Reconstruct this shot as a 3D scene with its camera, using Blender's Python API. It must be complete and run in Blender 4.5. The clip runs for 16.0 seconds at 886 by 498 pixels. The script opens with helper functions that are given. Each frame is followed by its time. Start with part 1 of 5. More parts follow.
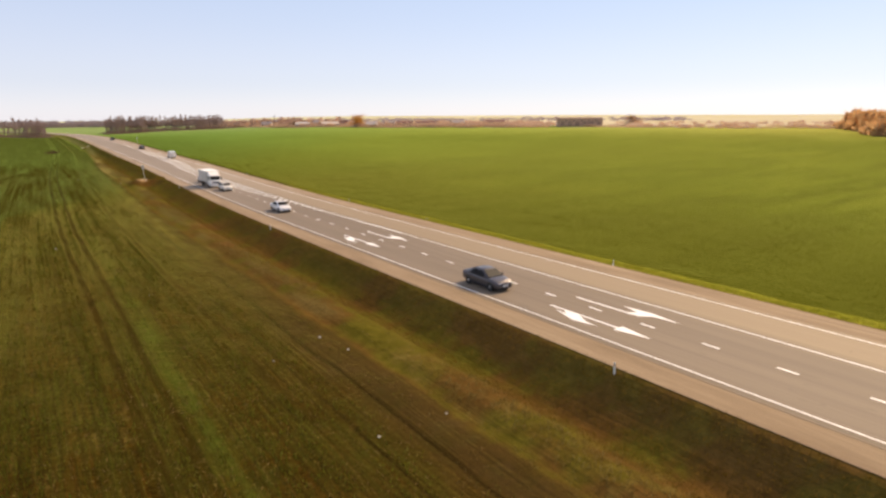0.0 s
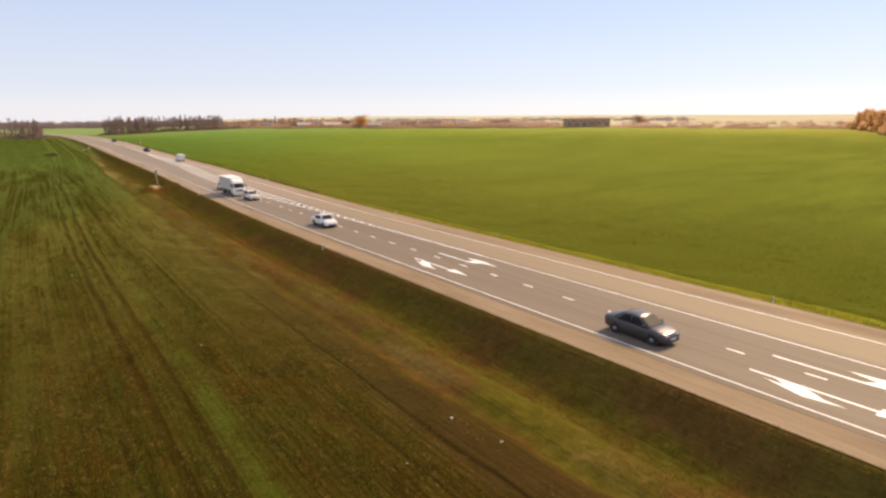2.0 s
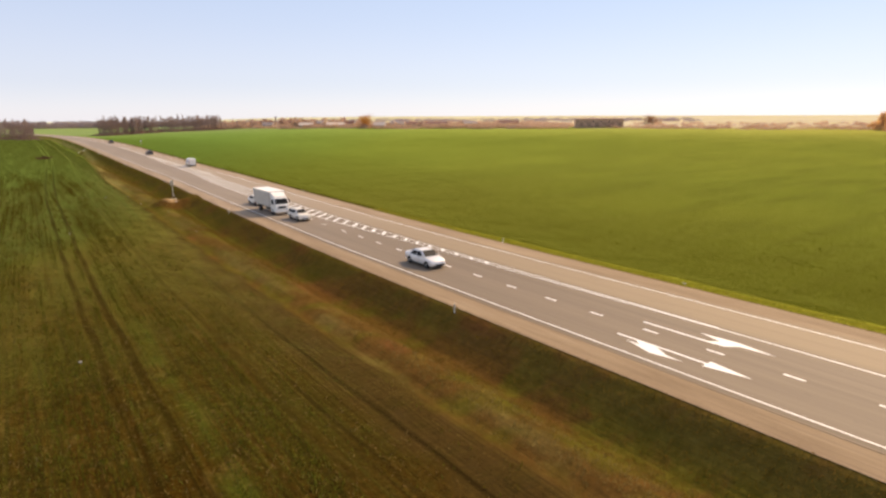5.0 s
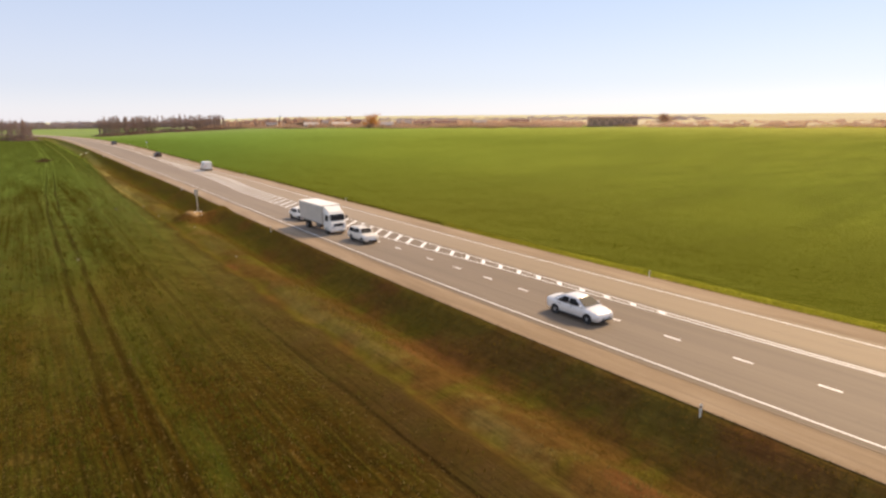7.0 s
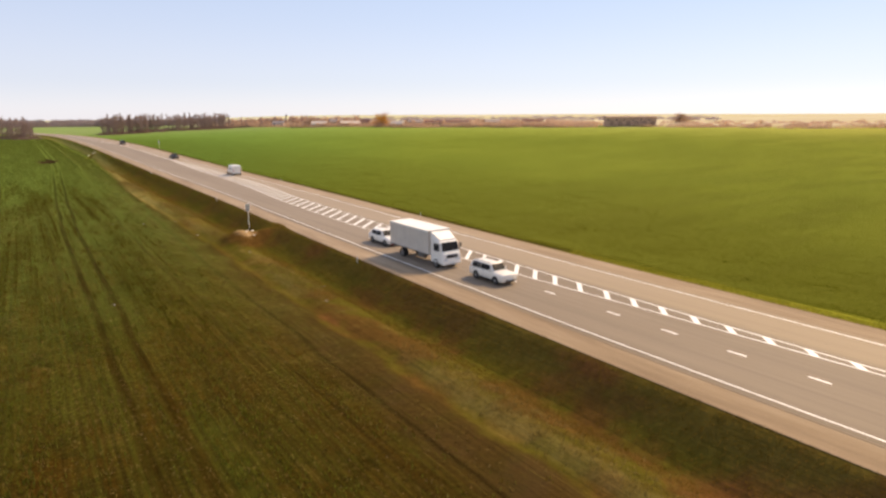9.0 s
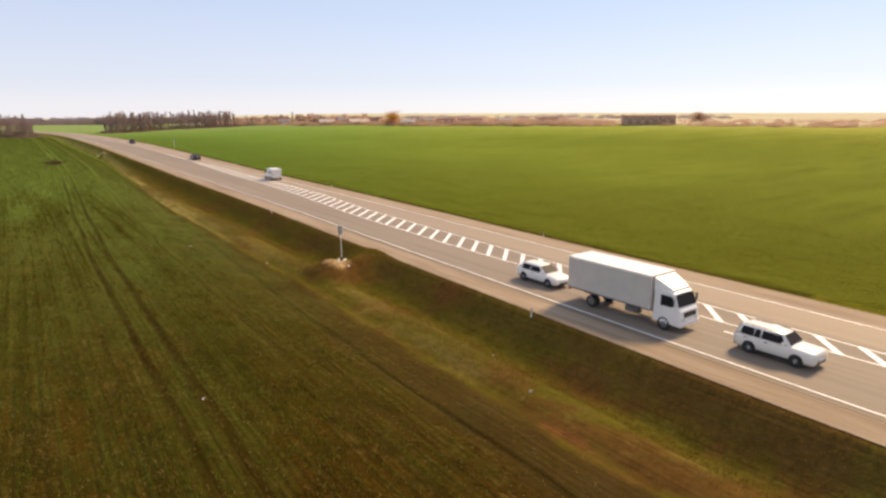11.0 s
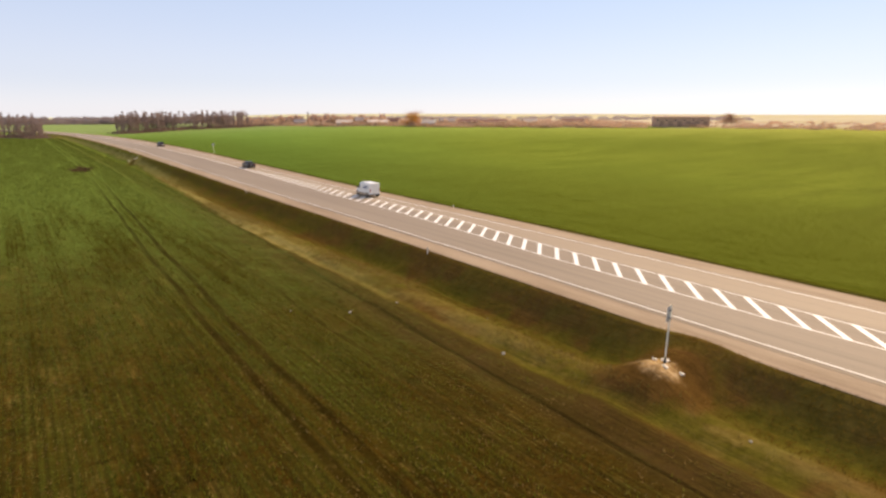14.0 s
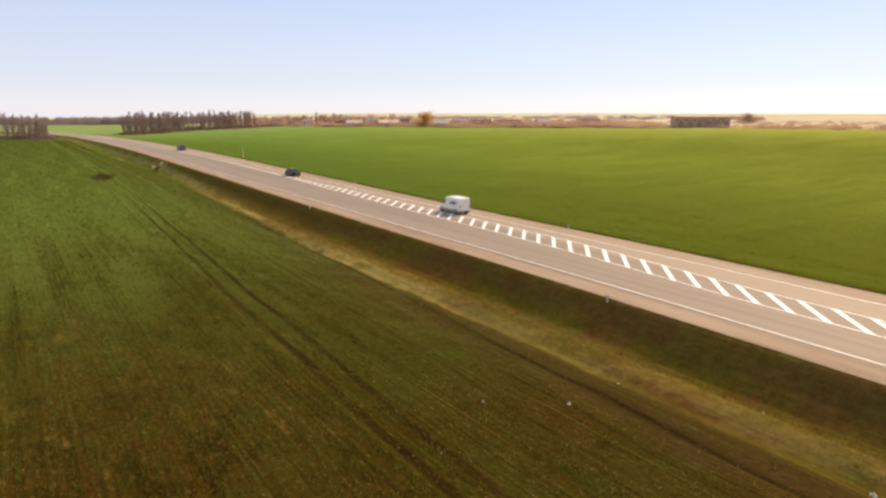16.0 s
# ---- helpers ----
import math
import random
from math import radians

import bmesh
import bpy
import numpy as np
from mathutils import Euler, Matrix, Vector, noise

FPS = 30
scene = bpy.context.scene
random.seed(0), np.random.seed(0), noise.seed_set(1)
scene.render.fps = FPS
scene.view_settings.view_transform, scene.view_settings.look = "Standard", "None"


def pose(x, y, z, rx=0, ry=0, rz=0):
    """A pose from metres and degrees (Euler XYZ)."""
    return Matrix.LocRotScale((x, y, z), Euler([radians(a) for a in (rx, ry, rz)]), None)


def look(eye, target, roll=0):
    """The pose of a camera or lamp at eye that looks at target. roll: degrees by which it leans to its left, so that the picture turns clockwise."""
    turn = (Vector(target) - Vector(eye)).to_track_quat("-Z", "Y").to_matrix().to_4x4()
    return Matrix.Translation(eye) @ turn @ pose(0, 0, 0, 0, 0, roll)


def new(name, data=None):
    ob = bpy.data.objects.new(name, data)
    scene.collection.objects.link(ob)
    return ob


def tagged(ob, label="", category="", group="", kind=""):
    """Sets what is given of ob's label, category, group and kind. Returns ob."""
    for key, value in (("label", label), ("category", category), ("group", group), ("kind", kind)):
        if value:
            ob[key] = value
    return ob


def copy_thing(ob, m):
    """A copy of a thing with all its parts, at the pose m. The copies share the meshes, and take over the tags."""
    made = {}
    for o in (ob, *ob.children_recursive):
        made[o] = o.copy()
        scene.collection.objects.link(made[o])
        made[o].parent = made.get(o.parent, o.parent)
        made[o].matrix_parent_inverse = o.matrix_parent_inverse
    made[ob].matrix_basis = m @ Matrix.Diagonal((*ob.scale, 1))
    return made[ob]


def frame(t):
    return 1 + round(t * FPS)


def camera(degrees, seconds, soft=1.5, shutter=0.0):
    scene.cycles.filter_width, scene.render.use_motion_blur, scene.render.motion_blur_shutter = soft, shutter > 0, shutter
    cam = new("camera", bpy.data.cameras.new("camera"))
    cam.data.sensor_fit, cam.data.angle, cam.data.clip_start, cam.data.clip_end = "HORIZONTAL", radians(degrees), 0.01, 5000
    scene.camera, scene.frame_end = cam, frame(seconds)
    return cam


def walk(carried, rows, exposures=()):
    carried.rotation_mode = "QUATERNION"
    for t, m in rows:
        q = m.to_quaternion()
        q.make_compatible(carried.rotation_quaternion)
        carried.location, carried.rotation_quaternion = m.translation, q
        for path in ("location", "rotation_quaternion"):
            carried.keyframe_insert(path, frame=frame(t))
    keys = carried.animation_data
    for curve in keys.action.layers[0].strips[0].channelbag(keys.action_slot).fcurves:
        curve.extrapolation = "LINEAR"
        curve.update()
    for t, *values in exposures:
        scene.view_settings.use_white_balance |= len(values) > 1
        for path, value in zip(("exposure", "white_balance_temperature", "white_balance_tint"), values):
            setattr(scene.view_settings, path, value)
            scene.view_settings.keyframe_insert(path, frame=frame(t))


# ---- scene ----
CAM_ROWS = [
    (0.0, -24.79, 12.05, 12.16, 34.67, 12.52, -0.29),
    (0.5, -25.35, 15.17, 12.31, 34.53, 12.52, -0.38),
    (1.0, -25.68, 18.35, 12.38, 34.66, 12.52, -0.37),
    (1.5, -25.84, 21.61, 12.37, 34.84, 12.48, -0.33),
    (2.0, -25.91, 25.01, 12.33, 35.01, 12.49, -0.33),
    (2.5, -25.92, 28.55, 12.32, 35.17, 12.51, -0.32),
    (3.0, -25.85, 32.27, 12.35, 35.31, 12.44, -0.37),
    (3.5, -25.74, 36.16, 12.35, 35.41, 12.41, -0.36),
    (4.0, -25.59, 40.20, 12.32, 35.49, 12.41, -0.32),
    (4.5, -25.42, 44.36, 12.27, 35.55, 12.43, -0.29),
    (5.0, -25.25, 48.61, 12.21, 35.60, 12.46, -0.27),
    (5.5, -25.11, 52.94, 12.16, 35.64, 12.48, -0.29),
    (6.0, -24.98, 57.34, 12.13, 35.67, 12.50, -0.35),
    (6.5, -24.88, 61.82, 12.06, 35.68, 12.52, -0.42),
    (7.0, -24.87, 66.28, 12.01, 35.69, 12.53, -0.46),
    (7.5, -24.96, 70.80, 11.99, 35.74, 12.55, -0.43),
    (8.0, -25.17, 75.58, 12.01, 35.74, 12.57, -0.39),
    (8.5, -25.43, 80.49, 12.02, 35.76, 12.58, -0.33),
    (9.0, -25.70, 85.50, 12.02, 35.81, 12.60, -0.26),
    (9.5, -25.98, 90.57, 11.97, 35.88, 12.61, -0.20),
    (10.0, -26.27, 95.69, 11.89, 35.94, 12.64, -0.17),
    (10.5, -26.58, 100.84, 11.77, 36.00, 12.68, -0.16),
    (11.0, -26.93, 105.94, 11.65, 36.03, 12.72, -0.17),
    (11.5, -27.35, 110.82, 11.60, 36.08, 12.68, -0.11),
    (12.0, -27.92, 115.49, 11.63, 36.08, 12.68, -0.09),
    (12.5, -28.65, 120.08, 11.74, 36.12, 12.67, -0.04),
    (13.0, -29.36, 124.66, 11.85, 36.11, 12.67, 0.00),
    (13.5, -30.01, 129.19, 11.88, 36.18, 12.72, 0.08),
    (14.0, -30.79, 133.89, 11.93, 36.04, 12.68, 0.03),
    (14.5, -31.58, 138.36, 11.98, 36.12, 12.74, 0.02),
    (15.0, -32.41, 142.84, 12.12, 36.02, 12.70, -0.02),
    (15.5, -33.11, 147.08, 12.26, 36.14, 12.74, -0.00),
    (16.0, -33.77, 151.43, 12.48, 36.21, 12.73, -0.03),
]


def aim(x, y, z, yaw, pitch, roll):
    """Eye, heading east of the road's direction, downward tilt and lean."""
    a, b = radians(yaw), radians(pitch)
    eye = Vector((x, y, z))
    return look(eye, eye + 50 * Vector((math.sin(a) * math.cos(b), math.cos(a) * math.cos(b), -math.sin(b))), roll)


cam = camera(73.70, 16.0, soft=2.6)
walk(cam, [(r[0], aim(*r[1:])) for r in CAM_ROWS])
scene.view_settings.exposure = 0.7

# ---- light: hazy low sun over the far field ----
SUN_AZ, SUN_EL = 80.0, 40.0
world = bpy.data.worlds.new("hazy_sky")
scene.world = world
world.use_nodes = True
wn = world.node_tree.nodes
wl = world.node_tree.links
wn.clear()
sky = wn.new("ShaderNodeTexSky")
sky.sky_type = "NISHITA"
sky.sun_disc = False
sky.sun_elevation = radians(SUN_EL)
sky.sun_rotation = radians(SUN_AZ)
sky.air_density, sky.dust_density, sky.ozone_density = 1.0, 0.25, 2.0
bg_sky = wn.new("ShaderNodeBackground")
bg_sky.inputs["Strength"].default_value = 0.022
wl.new(sky.outputs[0], bg_sky.inputs[0])
# autumn haze over the whole sky, thicker towards the horizon
bg_haze = wn.new("ShaderNodeBackground")
sky_at = wn.new("ShaderNodeTexCoord")
sky_up = wn.new("ShaderNodeSeparateXYZ")
wl.new(sky_at.outputs["Generated"], sky_up.inputs[0])
sky_ramp = wn.new("ShaderNodeValToRGB")
sky_ramp.color_ramp.interpolation = "EASE"
haze_stops = ((0.0, (0.415, 0.405, 0.458, 1)), (0.06, (0.352, 0.357, 0.432, 1)), (0.20, (0.300, 0.333, 0.428, 1)), (0.6, (0.304, 0.324, 0.414, 1)))
while len(sky_ramp.color_ramp.elements) < len(haze_stops):
    sky_ramp.color_ramp.elements.new(0.5)
for k, (at_z, tint) in enumerate(haze_stops):
    sky_ramp.color_ramp.elements[k].position, sky_ramp.color_ramp.elements[k].color = at_z, tint
wl.new(sky_up.outputs["Z"], sky_ramp.inputs[0])
wl.new(sky_ramp.outputs[0], bg_haze.inputs["Color"])
bg_haze.inputs["Strength"].default_value = 1.0
add = wn.new("ShaderNodeAddShader")
wl.new(bg_sky.outputs[0], add.inputs[0])
wl.new(bg_haze.outputs[0], add.inputs[1])
wout = wn.new("ShaderNodeOutputWorld")
wl.new(add.outputs[0], wout.inputs[0])
sun = new("sun", bpy.data.lights.new("sun", "SUN"))
sun.data.energy, sun.data.angle, sun.data.color = 3.7, radians(14.0), (1.0, 0.72, 0.43)
sun_dir = Vector((math.sin(radians(SUN_AZ)) * math.cos(radians(SUN_EL)), math.cos(radians(SUN_AZ)) * math.cos(radians(SUN_EL)), math.sin(radians(SUN_EL))))
sun.matrix_world = look(sun_dir * 200, (0, 0, 0))


# ---- material helpers ----
class Mat:
    """A small builder for node materials."""

    def __init__(self, name, rough=0.8, metal=0.0, spec=0.3):
        self.mat = bpy.data.materials.new(name)
        self.mat.use_nodes = True
        self.nt = self.mat.node_tree
        self.bsdf = self.nt.nodes["Principled BSDF"]
        self.bsdf.inputs["Roughness"].default_value = rough
        self.bsdf.inputs["Metallic"].default_value = metal
        self.bsdf.inputs["Specular IOR Level"].default_value = spec
        self.coord = self.nt.nodes.new("ShaderNodeTexCoord").outputs["Object"]

    def n(self, kind, **props):
        node = self.nt.nodes.new(kind)
        for k, v in props.items():
            if k in node.inputs:
                node.inputs[k].default_value = v
        return node

    def link(self, a, b):
        self.nt.links.new(a, b)

    def scaled(self, sx, sy, sz=1.0, rot=0.0):
        m = self.n("ShaderNodeMapping")
        m.inputs["Scale"].default_value = (sx, sy, sz)
        m.inputs["Rotation"].default_value = (0, 0, radians(rot))
        self.link(self.coord, m.inputs["Vector"])
        return m.outputs[0]

    def noise(self, scale, detail=4.0, rough=0.55, vec=None, stretch=None, rot=0.0):
        t = self.n("ShaderNodeTexNoise", Scale=scale, Detail=detail, Roughness=rough)
        if stretch:
            vec = self.scaled(*stretch, rot=rot)
        self.link(vec if vec is not None else self.coord, t.inputs["Vector"])
        return t.outputs["Fac"]

    def ramp(self, fac, stops):
        r = self.n("ShaderNodeValToRGB")
        e = r.color_ramp.elements
        while len(e) < len(stops):
            e.new(0.5)
        for el, (pos, col) in zip(e, stops):
            el.position = pos
            el.color = (*col, 1) if not isinstance(col, (int, float)) else (col, col, col, 1)
        self.link(fac, r.inputs[0])
        return r.outputs[0]

    def mix(self, fac, a, b, mode="MIX"):
        m = self.nt.nodes.new("ShaderNodeMix")
        m.data_type, m.blend_type = "RGBA", mode
        for sock, v in ((m.inputs[0], fac), (m.inputs[6], a), (m.inputs[7], b)):
            if isinstance(v, (int, float)):
                sock.default_value = v
            elif isinstance(v, tuple):
                sock.default_value = (*v, 1)
            else:
                self.link(v, sock)
        return m.outputs[2]

    def math(self, op, a, b=0.0, clamp=False):
        m = self.nt.nodes.new("ShaderNodeMath")
        m.operation, m.use_clamp = op, clamp
        for sock, v in ((m.inputs[0], a), (m.inputs[1], b)):
            if isinstance(v, (int, float)):
                sock.default_value = v
            else:
                self.link(v, sock)
        return m.outputs[0]

    def attr(self, name):
        a = self.nt.nodes.new("ShaderNodeAttribute")
        a.attribute_name = name
        return a.outputs["Fac"]

    def span(self, v, lo, hi):
        """0 below lo, 1 above hi, smooth between."""
        m = self.nt.nodes.new("ShaderNodeMapRange")
        m.interpolation_type = "SMOOTHSTEP"
        m.inputs[1].default_value, m.inputs[2].default_value = lo, hi
        self.link(v, m.inputs[0])
        return m.outputs[0]

    def band(self, v, lo, hi, soft):
        return self.math("MULTIPLY", self.span(v, lo - soft, lo + soft), self.math("SUBTRACT", 1.0, self.span(v, hi - soft, hi + soft)))

    def bump(self, height, strength, dist):
        b = self.n("ShaderNodeBump", Strength=strength, Distance=dist)
        self.link(height, b.inputs["Height"])
        self.link(b.outputs[0], self.bsdf.inputs["Normal"])

    def color(self, c):
        if isinstance(c, tuple):
            self.bsdf.inputs["Base Color"].default_value = (*c, 1)
        else:
            self.link(c, self.bsdf.inputs["Base Color"])
        return self.mat

    def leafy(self, col, share=0.4):
        """Lets part of the light through a thin leaf."""
        tr = self.nt.nodes.new("ShaderNodeBsdfTranslucent")
        self.link(col, tr.inputs["Color"])
        mx = self.nt.nodes.new("ShaderNodeMixShader")
        mx.inputs[0].default_value = share
        out = self.nt.nodes["Material Output"]
        self.link(self.bsdf.outputs[0], mx.inputs[1])
        self.link(tr.outputs[0], mx.inputs[2])
        self.link(mx.outputs[0], out.inputs["Surface"])
        return self.color(col)

    def rnd(self):
        return self.nt.nodes.new("ShaderNodeObjectInfo").outputs["Random"]


def plain(name, col, rough=0.6, metal=0.0, vary=0.25, scale=3.0, spec=0.4, coat=0.0):
    """A plain surface with a little grain and wear."""
    m = Mat(name, rough, metal, spec)
    f = m.noise(scale, 5)
    lo = tuple(c * (1 - vary) for c in col)
    hi = tuple(min(1, c * (1 + vary)) for c in col)
    m.color(m.ramp(f, [(0.3, lo), (0.7, hi)]))
    m.bsdf.inputs["Coat Weight"].default_value = coat
    return m.mat


# ---- road line in plan and height ----
YK = [-400, -40, 20, 60, 100, 140, 180, 220, 270, 330, 400, 480, 580, 660, 740, 850, 1100]
XK = [0.1, 0.11, 0.3, -0.1, -0.3, 0.4, 0.95, 0.87, 0.3, 0.0, 0.1, 0.67, 0.4, -6.0, -22.0, -60.0, -190.0]
ZK = [0.4, 0.3, 0.12, 0.02, -0.05, 0.0, 0.3, 0.6, 1.4, 2.1, 2.15, 1.5, 0.3, -0.3, -0.4, -0.4, 0.4]


def hermite(keys, vals, q):
    k, v, q = np.array(keys, float), np.array(vals, float), np.asarray(q, float)
    m = np.gradient(v, k)
    i = np.clip(np.searchsorted(k, q) - 1, 0, len(k) - 2)
    h = k[i + 1] - k[i]
    u = np.clip((q - k[i]) / h, 0, 1)
    return (2 * u**3 - 3 * u**2 + 1) * v[i] + (u**3 - 2 * u**2 + u) * h * m[i] + (3 * u**2 - 2 * u**3) * v[i + 1] + (u**3 - u**2) * h * m[i + 1]


def xr(y):
    return hermite(YK, XK, y)


def zr(y):
    return hermite(YK, ZK, y)


def step(v, lo, hi):
    u = np.clip((np.asarray(v, float) - lo) / (hi - lo), 0, 1)
    return u * u * (3 - 2 * u)


ROAD_L, ROAD_R = -0.55, 11.75
SH_L, SH_R = -2.45, 14.1
OFF_PROFILE = [-30, -16, -12.2, -11.4, -10.4, -9.6, -8.6, -7.4, -6.4, -5.4, -4.2, -3.2, -2.45, -2.0]
Z_PROFILE = [-1.45, -1.42, -1.45, -1.3, -1.32, -1.5, -1.22, -1.35, -1.75, -1.9, -1.3, -0.6, -0.075, -0.25]
OFF_FAR = [13.6, 14.1, 14.8, 16.0, 17.2, 18.5, 24, 60]
Z_FAR = [-0.25, -0.12, -0.22, -0.28, -0.32, -0.42, -0.6, -0.8]


def bumps(x, y):
    """Gentle unevenness in metres."""
    return 0.05 * np.sin(x * 0.9 + 1.3 * np.sin(y * 0.13)) * np.sin(y * 0.37 + 0.8 * np.sin(x * 0.31)) + 0.04 * np.sin(x * 2.1 + y * 0.23) * np.sin(y * 0.71 - x * 0.4)


MOUNDS = [(-5.6, 149.9, 3.1, 1.75), (-5.0, 307.0, 1.9, 1.1)]


def ground_z(x, y):
    x, y = np.asarray(x, float), np.asarray(y, float)
    off = x - xr(y)
    r = np.hypot(x + 27, y - 80)
    east = step(np.degrees(np.arctan2(x + 27, y - 80)), 9, 24)
    rim = np.interp(np.degrees(np.arctan2(x + 27, y - 80)), [9, 16, 24, 30, 42, 53, 62, 74, 90], [540, 655, 594, 560, 543, 538, 548, 588, 615])
    right_side = step(off, 10, 60)
    sink = right_side * (1 - east) * (1.5 * step(r, 350, 540) + 3.0 * step(r, 600, 1000))
    lift = right_side * east * 2.2 * step(r, 200, 530) * (1 - 0.4 * step(np.degrees(np.arctan2(x + 27, y - 80)), 55, 68))
    far = lift - sink + (2.9 - 2.1 * east) * step(r, 250, 550) + (0.6 + 2.2 * east) * step(r, rim, rim + 50) + 1.4 * step(r, 600, 900) + (1 + 3.0 * east) * step(r, 900, 1700) + (16 - 4 * step(np.degrees(np.arctan2(x + 27, y - 80)), 45, 65)) * east * step(r, 1700, 4200) - 0.8
    left = np.interp(off, OFF_PROFILE, Z_PROFILE)
    left = left + (-1.30 - left) * 0.5 * step(y, 170, 270) * step(-off, 3.0, 4.4) * (1 - step(-off, 9.0, 11.0))
    right = np.interp(off, OFF_FAR, Z_FAR)
    side = np.where(off < 6, left, right)
    hold = 1 - 0.9 * step(-off, 3.0, 8.5)
    near = zr(y) * hold + np.where((off > -2.0) & (off < 13.6), -0.25, side)
    w = step(np.abs(off - 6), 22, 90)
    z = near * (1 - w) + (far - 0.5 * (off < 0)) * w
    rough = step(-off, 2.6, 4.0) + step(off, 14.3, 16)
    z = z + bumps(x, y) * rough * (1 - 0.6 * w)
    for mx, my, rad, hgt in MOUNDS:
        d2 = ((x - mx) / rad) ** 2 + ((y - my) / (rad * 0.8)) ** 2
        z = z + hgt * np.exp(-d2 * 1.3) * (off < -2.0)
    return z


def tram_line(y):
    """Offset of the first tractor wheel track."""
    return np.interp(y, [40, 92, 125, 170, 200, 221, 285, 310, 400], [-22.2, -22.4, -22.6, -22.7, -21.8, -20.6, -17.0, -16.2, -15.0])


def trench_line(y):
    """Offset of the furrow along the edge of the crop."""
    return np.interp(y, [60, 140, 158, 178, 226, 300], [-12.4, -12.6, -12.2, -11.6, -9.3, -6.6])


def mesh_from(name, verts, faces, mats=(), smooth=False):
    me = bpy.data.meshes.new(name)
    me.from_pydata([tuple(v) for v in verts], [], [tuple(f) for f in faces])
    for m in mats:
        me.materials.append(m)
    if smooth:
        me.shade_smooth()
    me.update()
    return me


def grid_mesh(name, X, Y, Z, mats=(), smooth=True):
    """A sheet from 2D arrays (rows along y)."""
    ny, nx = X.shape
    v = np.stack([X, Y, Z], -1).reshape(-1, 3)
    i = np.arange(ny * nx).reshape(ny, nx)
    f = np.stack([i[:-1, :-1], i[:-1, 1:], i[1:, 1:], i[1:, :-1]], -1).reshape(-1, 4)
    me = bpy.data.meshes.new(name)
    me.from_pydata(v.tolist(), [], f.tolist())
    for m in mats:
        me.materials.append(m)
    if smooth:
        me.shade_smooth()
    return me


def part(name, bm, material, parent, label=""):
    """Links a bmesh as one mesh under a thing or a part."""
    me = bpy.data.meshes.new(name)
    bm.normal_update()
    bm.to_mesh(me)
    bm.free()
    me.materials.append(material)
    ob = new(name, me)
    ob.parent = parent
    if label:
        ob["label"] = label
    return ob


def empty(name, m=None):
    ob = new(name)
    ob.empty_display_size = 0.3
    if m is not None:
        ob.matrix_world = m
    return ob


def box(bm, x0, x1, y0, y1, z0, z1):
    v = [bm.verts.new((x, y, z)) for z in (z0, z1) for y in (y0, y1) for x in (x0, x1)]
    for f in ((0, 2, 3, 1), (4, 5, 7, 6), (0, 1, 5, 4), (2, 6, 7, 3), (0, 4, 6, 2), (1, 3, 7, 5)):
        bm.faces.new([v[k] for k in f])
    return v


def tube(bm, a, b, ra, rb, n=8, caps=True):
    a, b = Vector(a), Vector(b)
    d = (b - a).normalized()
    s = d.orthogonal().normalized()
    t = d.cross(s)
    rings = []
    for p, r in ((a, ra), (b, rb)):
        rings.append([bm.verts.new(p + r * (math.cos(2 * math.pi * k / n) * s + math.sin(2 * math.pi * k / n) * t)) for k in range(n)])
    for k in range(n):
        bm.faces.new((rings[0][k], rings[0][(k + 1) % n], rings[1][(k + 1) % n], rings[1][k]))
    if caps:
        bm.faces.new(rings[0][::-1])
        bm.faces.new(rings[1])


